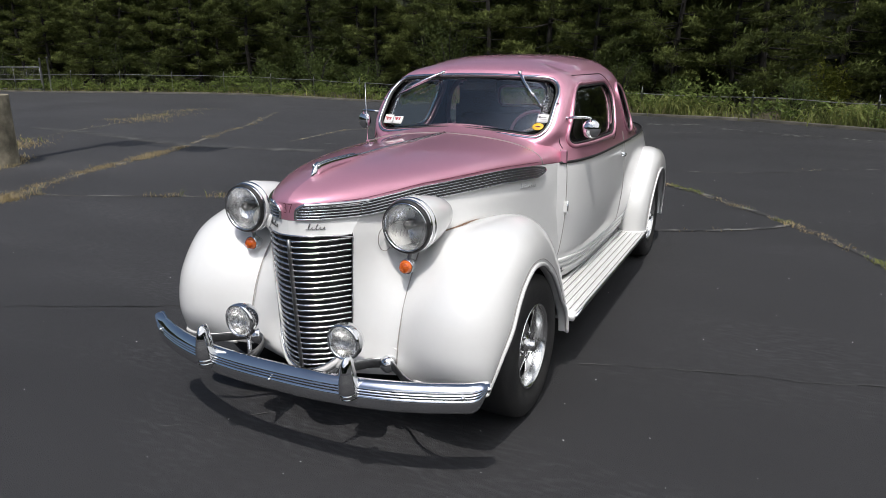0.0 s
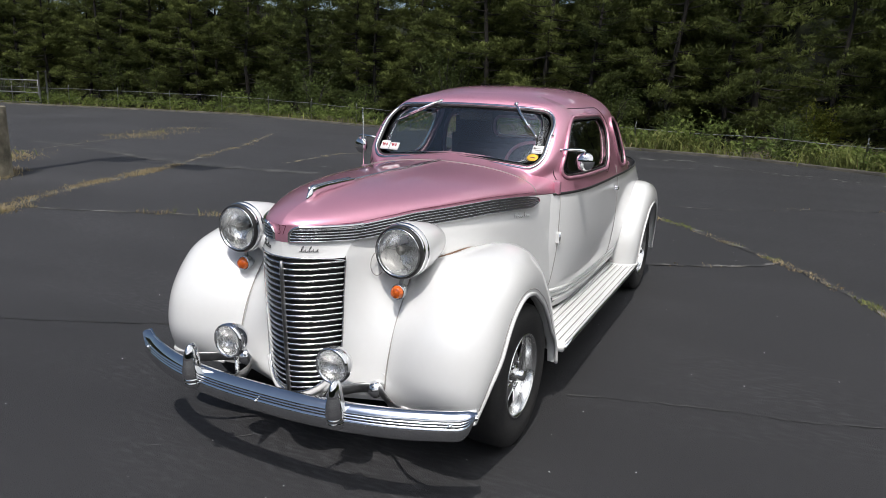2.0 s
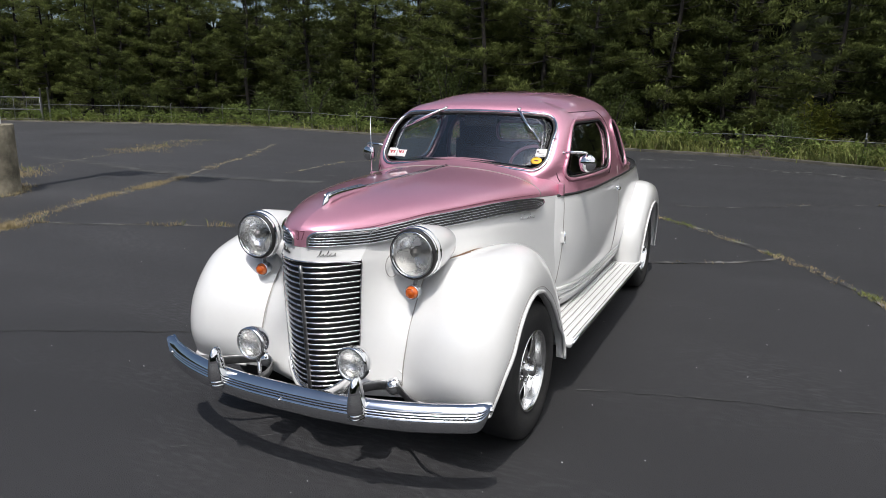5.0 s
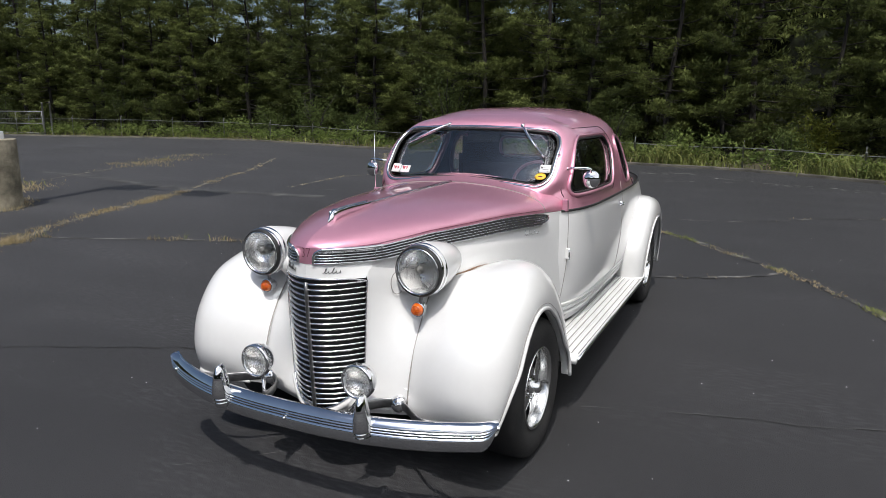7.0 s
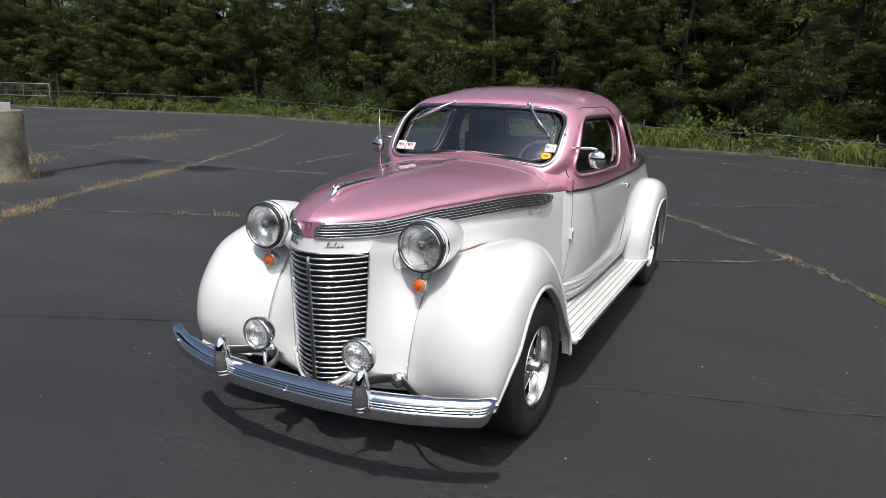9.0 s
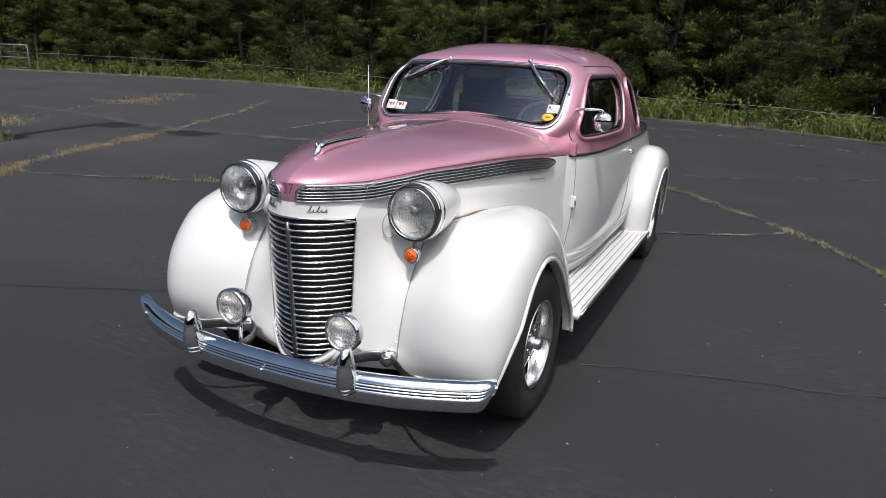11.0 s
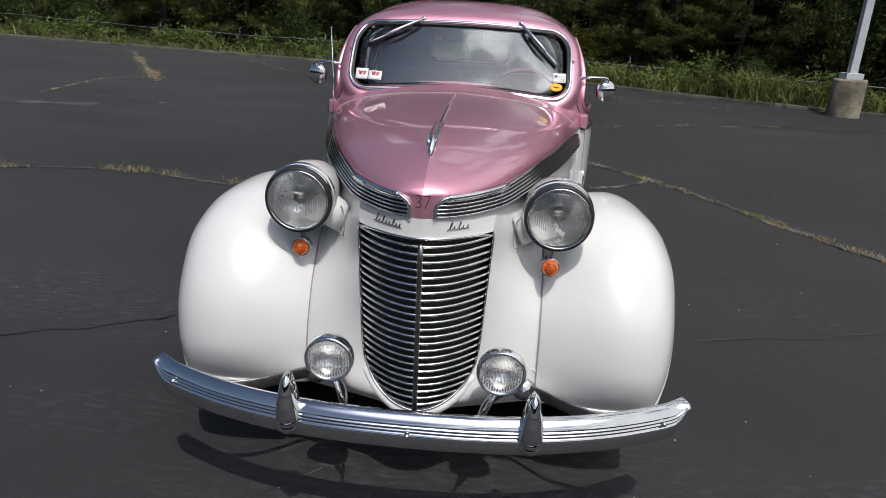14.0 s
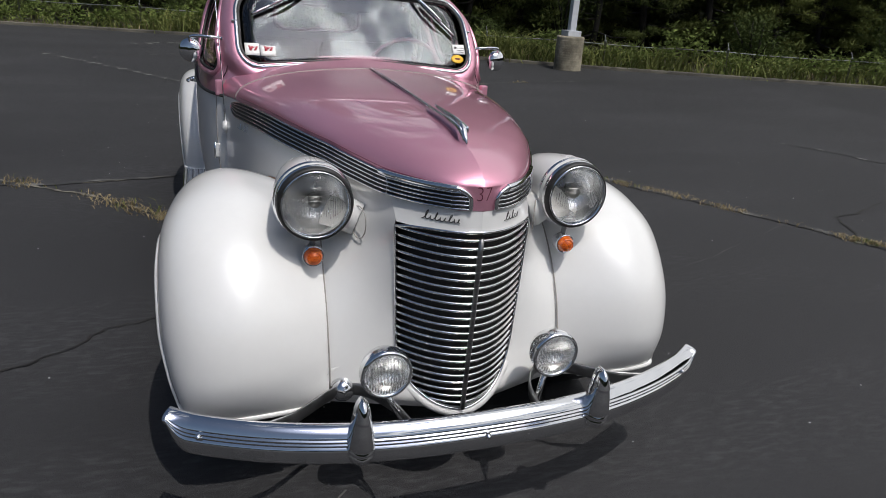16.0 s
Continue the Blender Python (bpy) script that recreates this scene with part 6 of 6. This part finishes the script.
def pine_mesh(seed, height, base, per, size, thin):
    """Whorls of sweeping boughs that carry broad plumes of needles, with dark gaps between."""
    rnd = random.Random(seed)
    trunk = tube([(0.10 * math.sin(k), 0.10 * math.cos(k * 1.3), height * k / 8) for k in range(9)], [0.10 * (1 - k / 8.6) + 0.012 for k in range(9)], 9)
    limbs, pts = [], []
    z = base
    while z < height * 0.98:
        t = (z - base) / (height - base)
        for _ in range(rnd.choice((3, 4, 4, 5))):
            a = rnd.uniform(0, 2 * math.pi)
            ln = (2.1 * (1 - t) ** 0.65 + 0.35) * rnd.uniform(0.45, 1.2)
            rise = rnd.uniform(-0.12, 0.26) + 0.3 * t
            d = Vector((math.cos(a), math.sin(a), rise))
            foot = Vector((0, 0, z + rnd.uniform(-0.3, 0.3)))
            at = lambda k: foot + d * ln * k + Vector((0, 0, -0.34 * ln * k + 0.32 * ln * k * k))
            limbs.append(tube([at(k) for k in (0, 0.35, 0.7, 1.0)], [0.03 * (1 - t) + 0.012, 0.020, 0.012, 0.006], 3))
            w = Vector((-d.y, d.x, 0))
            pts.append((at(1.0) + Vector((0, 0, 0.06)), rnd.uniform(0.24, 0.36)))
            for k in np.arange(0.40, 0.95, 0.42 / max(ln, 0.6)):
                sgn = rnd.choice((-1, 1))
                pts.append((at(k) + w * sgn * rnd.uniform(0.08, 0.50) * (1.25 - k * 0.8) + Vector((0, 0, rnd.uniform(-0.03, 0.10))), rnd.uniform(0.22, 0.38)))
        z += rnd.uniform(0.34, 0.66)
    return mesh("trunk", *join(trunk, *limbs)), brushes("crown", pts, rnd, per, size, thin)


def broad_mesh(seed, height, wide, base=0.2):
    rnd = random.Random(seed)
    limbs, pts = [], []
    for k in range(9):
        a, ln = rnd.uniform(0, 6.283), height * rnd.uniform(0.55, 1.0)
        tip = Vector((math.cos(a) * wide * rnd.uniform(0.2, 1), math.sin(a) * wide * rnd.uniform(0.2, 1), ln))
        mid = tip * 0.5 + Vector((rnd.gauss(0, 0.1), rnd.gauss(0, 0.1), 0.1 * ln))
        limbs.append(tube([(0, 0, 0), tuple(mid), tuple(tip)], [0.05, 0.03, 0.008], 6))
        for q in np.linspace(0.3, 1.0, 9):
            c = mid.lerp(tip, q * 2 - 1) if q > 0.5 else mid * (q * 2)
            for _ in range(3):
                pts.append((c + Vector((rnd.gauss(0, 0.28), rnd.gauss(0, 0.28), rnd.gauss(0, 0.2))) * wide, 0.16 + 0.12 * wide))
    return mesh("trunk", *join(*limbs)), mesh("crown", *leaf_cloud(pts, rnd, 11, 0.11, 0.32, 0.8))


kinds = []
PINES = ((9.5, 0.5, 180, 0.10, 0.125), (11.0, 0.8, 180, 0.10, 0.125), (8.4, 0.3, 180, 0.10, 0.125), (10.2, 0.6, 180, 0.10, 0.125), (10.0, 0.8, 56, 0.15, 0.17), (11.0, 0.6, 56, 0.15, 0.17))
for seed, (h, b, per, size, thin) in enumerate(PINES):
    trunk, crown = pine_mesh(seed + 5, h, b, per, size, thin)
    tree = thing("pine_tree", "dark green pine with layered boughs behind the fence", "tree", "woods behind the lot")
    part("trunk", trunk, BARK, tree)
    part("crown", crown, PINE, tree)["kind"] = "stuff"
    kinds.append(tree)
shrubs = []
for seed, (h, wd) in enumerate(((1.5, 0.9), (3.6, 1.5), (2.3, 1.1))):
    trunk, crown = broad_mesh(seed + 40, h, wd)
    tree = thing("shrub", "leafy green shrub growing by the fence", "shrub", "shrubs by the fence")
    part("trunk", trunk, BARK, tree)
    part("crown", crown, BROAD, tree)["kind"] = "stuff"
    shrubs.append(tree)

rnd = random.Random(77)
first = set()


def plant(kind, pool, d, off, size):
    ob = pool[kind]
    p = along(d, off, -0.03)
    turn = rnd.uniform(0, 360)
    m = pose(p.x, p.y, -0.03, rnd.uniform(-2, 2), rnd.uniform(-2, 2), turn)
    if ob.name not in first:
        first.add(ob.name)
        ob.matrix_basis = m @ Matrix.Scale(size, 4)
    else:
        c = copy_thing(ob, m)
        c.scale = (size,) * 3


# fine needles where the front row is seen, coarser ones behind it
for row, (off, step) in enumerate(((3.2, 1.9), (5.4, 2.0), (8.2, 2.3))):
    d = 22.0 + row
    while d < E_END - 32:
        near = row == 0 or (row == 1 and rnd.random() < 0.25)
        plant(rnd.randrange(4) if near else 4 + rnd.randrange(2), kinds, d, off + rnd.uniform(-1.0, 1.0), rnd.uniform(0.78, 1.15) * (0.9, 1.0, 1.12)[row])
        d += step * rnd.uniform(0.7, 1.3)
for d in np.arange(12, E_END - 12, 3.4):
    plant(rnd.choice((0, 0, 1, 2)), shrubs, d + rnd.uniform(-1.4, 1.4), rnd.uniform(1.3, 2.9), rnd.uniform(0.5, 1.0))

# a paler, yellowish young tree by the fence
trunk, crown = broad_mesh(91, 1.45, 0.45)
YELLOWISH = leafy("yellow green leaves", (0.045, 0.06, 0.01), (0.17, 0.18, 0.03))
young = thing("young_tree", "yellowish young tree beside the fence", "tree", at=(2.6, 18.6, -0.03))
part("trunk", trunk, BARK, young)
part("crown", crown, YELLOWISH, young)["kind"] = "stuff"

# creepers and leafy weeds over the fence
rnd = random.Random(31)
pts = []
for d in np.arange(24, E_END - 34, 0.11):
    k = noise.noise(Vector((d * 0.5, 2, 7))) * 0.5 + 0.5
    if rnd.random() < 0.25 + k:
        for _ in range(3):
            pts.append((along(d + rnd.gauss(0, 0.2), rnd.uniform(0.18, 0.8), max(0.06, rnd.uniform(0.05, 0.45) + 0.5 * max(0, k - 0.45) * rnd.random() * 5.5)), 0.16))
tagged(part("fence_creepers", leaf_cloud(pts, rnd, 15, 0.12, 0.36, 0.7), CREEPER), "leafy green creepers and weeds over the fence", "weeds", kind="stuff")

# dark sheet of far woods closing gaps between the trunks, its shade painted in
WOODS_SHADE = vary(material("painted woods shade", (0.012, 0.018, 0.007), 0.95), 2.2, (0.004, 0.006, 0.003), (0.032, 0.042, 0.016), detail=12, spread=(0.42, 0.66))
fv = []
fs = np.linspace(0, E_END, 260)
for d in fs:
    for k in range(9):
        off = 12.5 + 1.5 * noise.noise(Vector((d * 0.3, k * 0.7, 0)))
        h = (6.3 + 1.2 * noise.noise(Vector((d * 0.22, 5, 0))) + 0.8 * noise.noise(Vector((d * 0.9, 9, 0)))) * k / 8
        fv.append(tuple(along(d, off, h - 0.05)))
tagged(part("backdrop_woods", (fv, grid_faces(260, 9), True), WOODS_SHADE), "distant woods sheet with the forest shade painted dark", "woods", kind="structure")

# unseen woods sheet added behind the walk, darkens the chrome's horizon reflections
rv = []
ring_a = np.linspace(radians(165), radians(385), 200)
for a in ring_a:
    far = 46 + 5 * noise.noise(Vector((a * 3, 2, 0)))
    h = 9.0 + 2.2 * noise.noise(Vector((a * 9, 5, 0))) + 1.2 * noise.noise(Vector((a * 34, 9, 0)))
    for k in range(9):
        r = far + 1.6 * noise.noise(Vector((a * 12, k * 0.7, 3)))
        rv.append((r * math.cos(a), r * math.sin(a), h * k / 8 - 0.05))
tagged(part("unseen_backdrop", (rv, grid_faces(200, 9), True), WOODS_SHADE), "added dark woods sheet round the unseen sides of the lot", "woods", kind="structure")
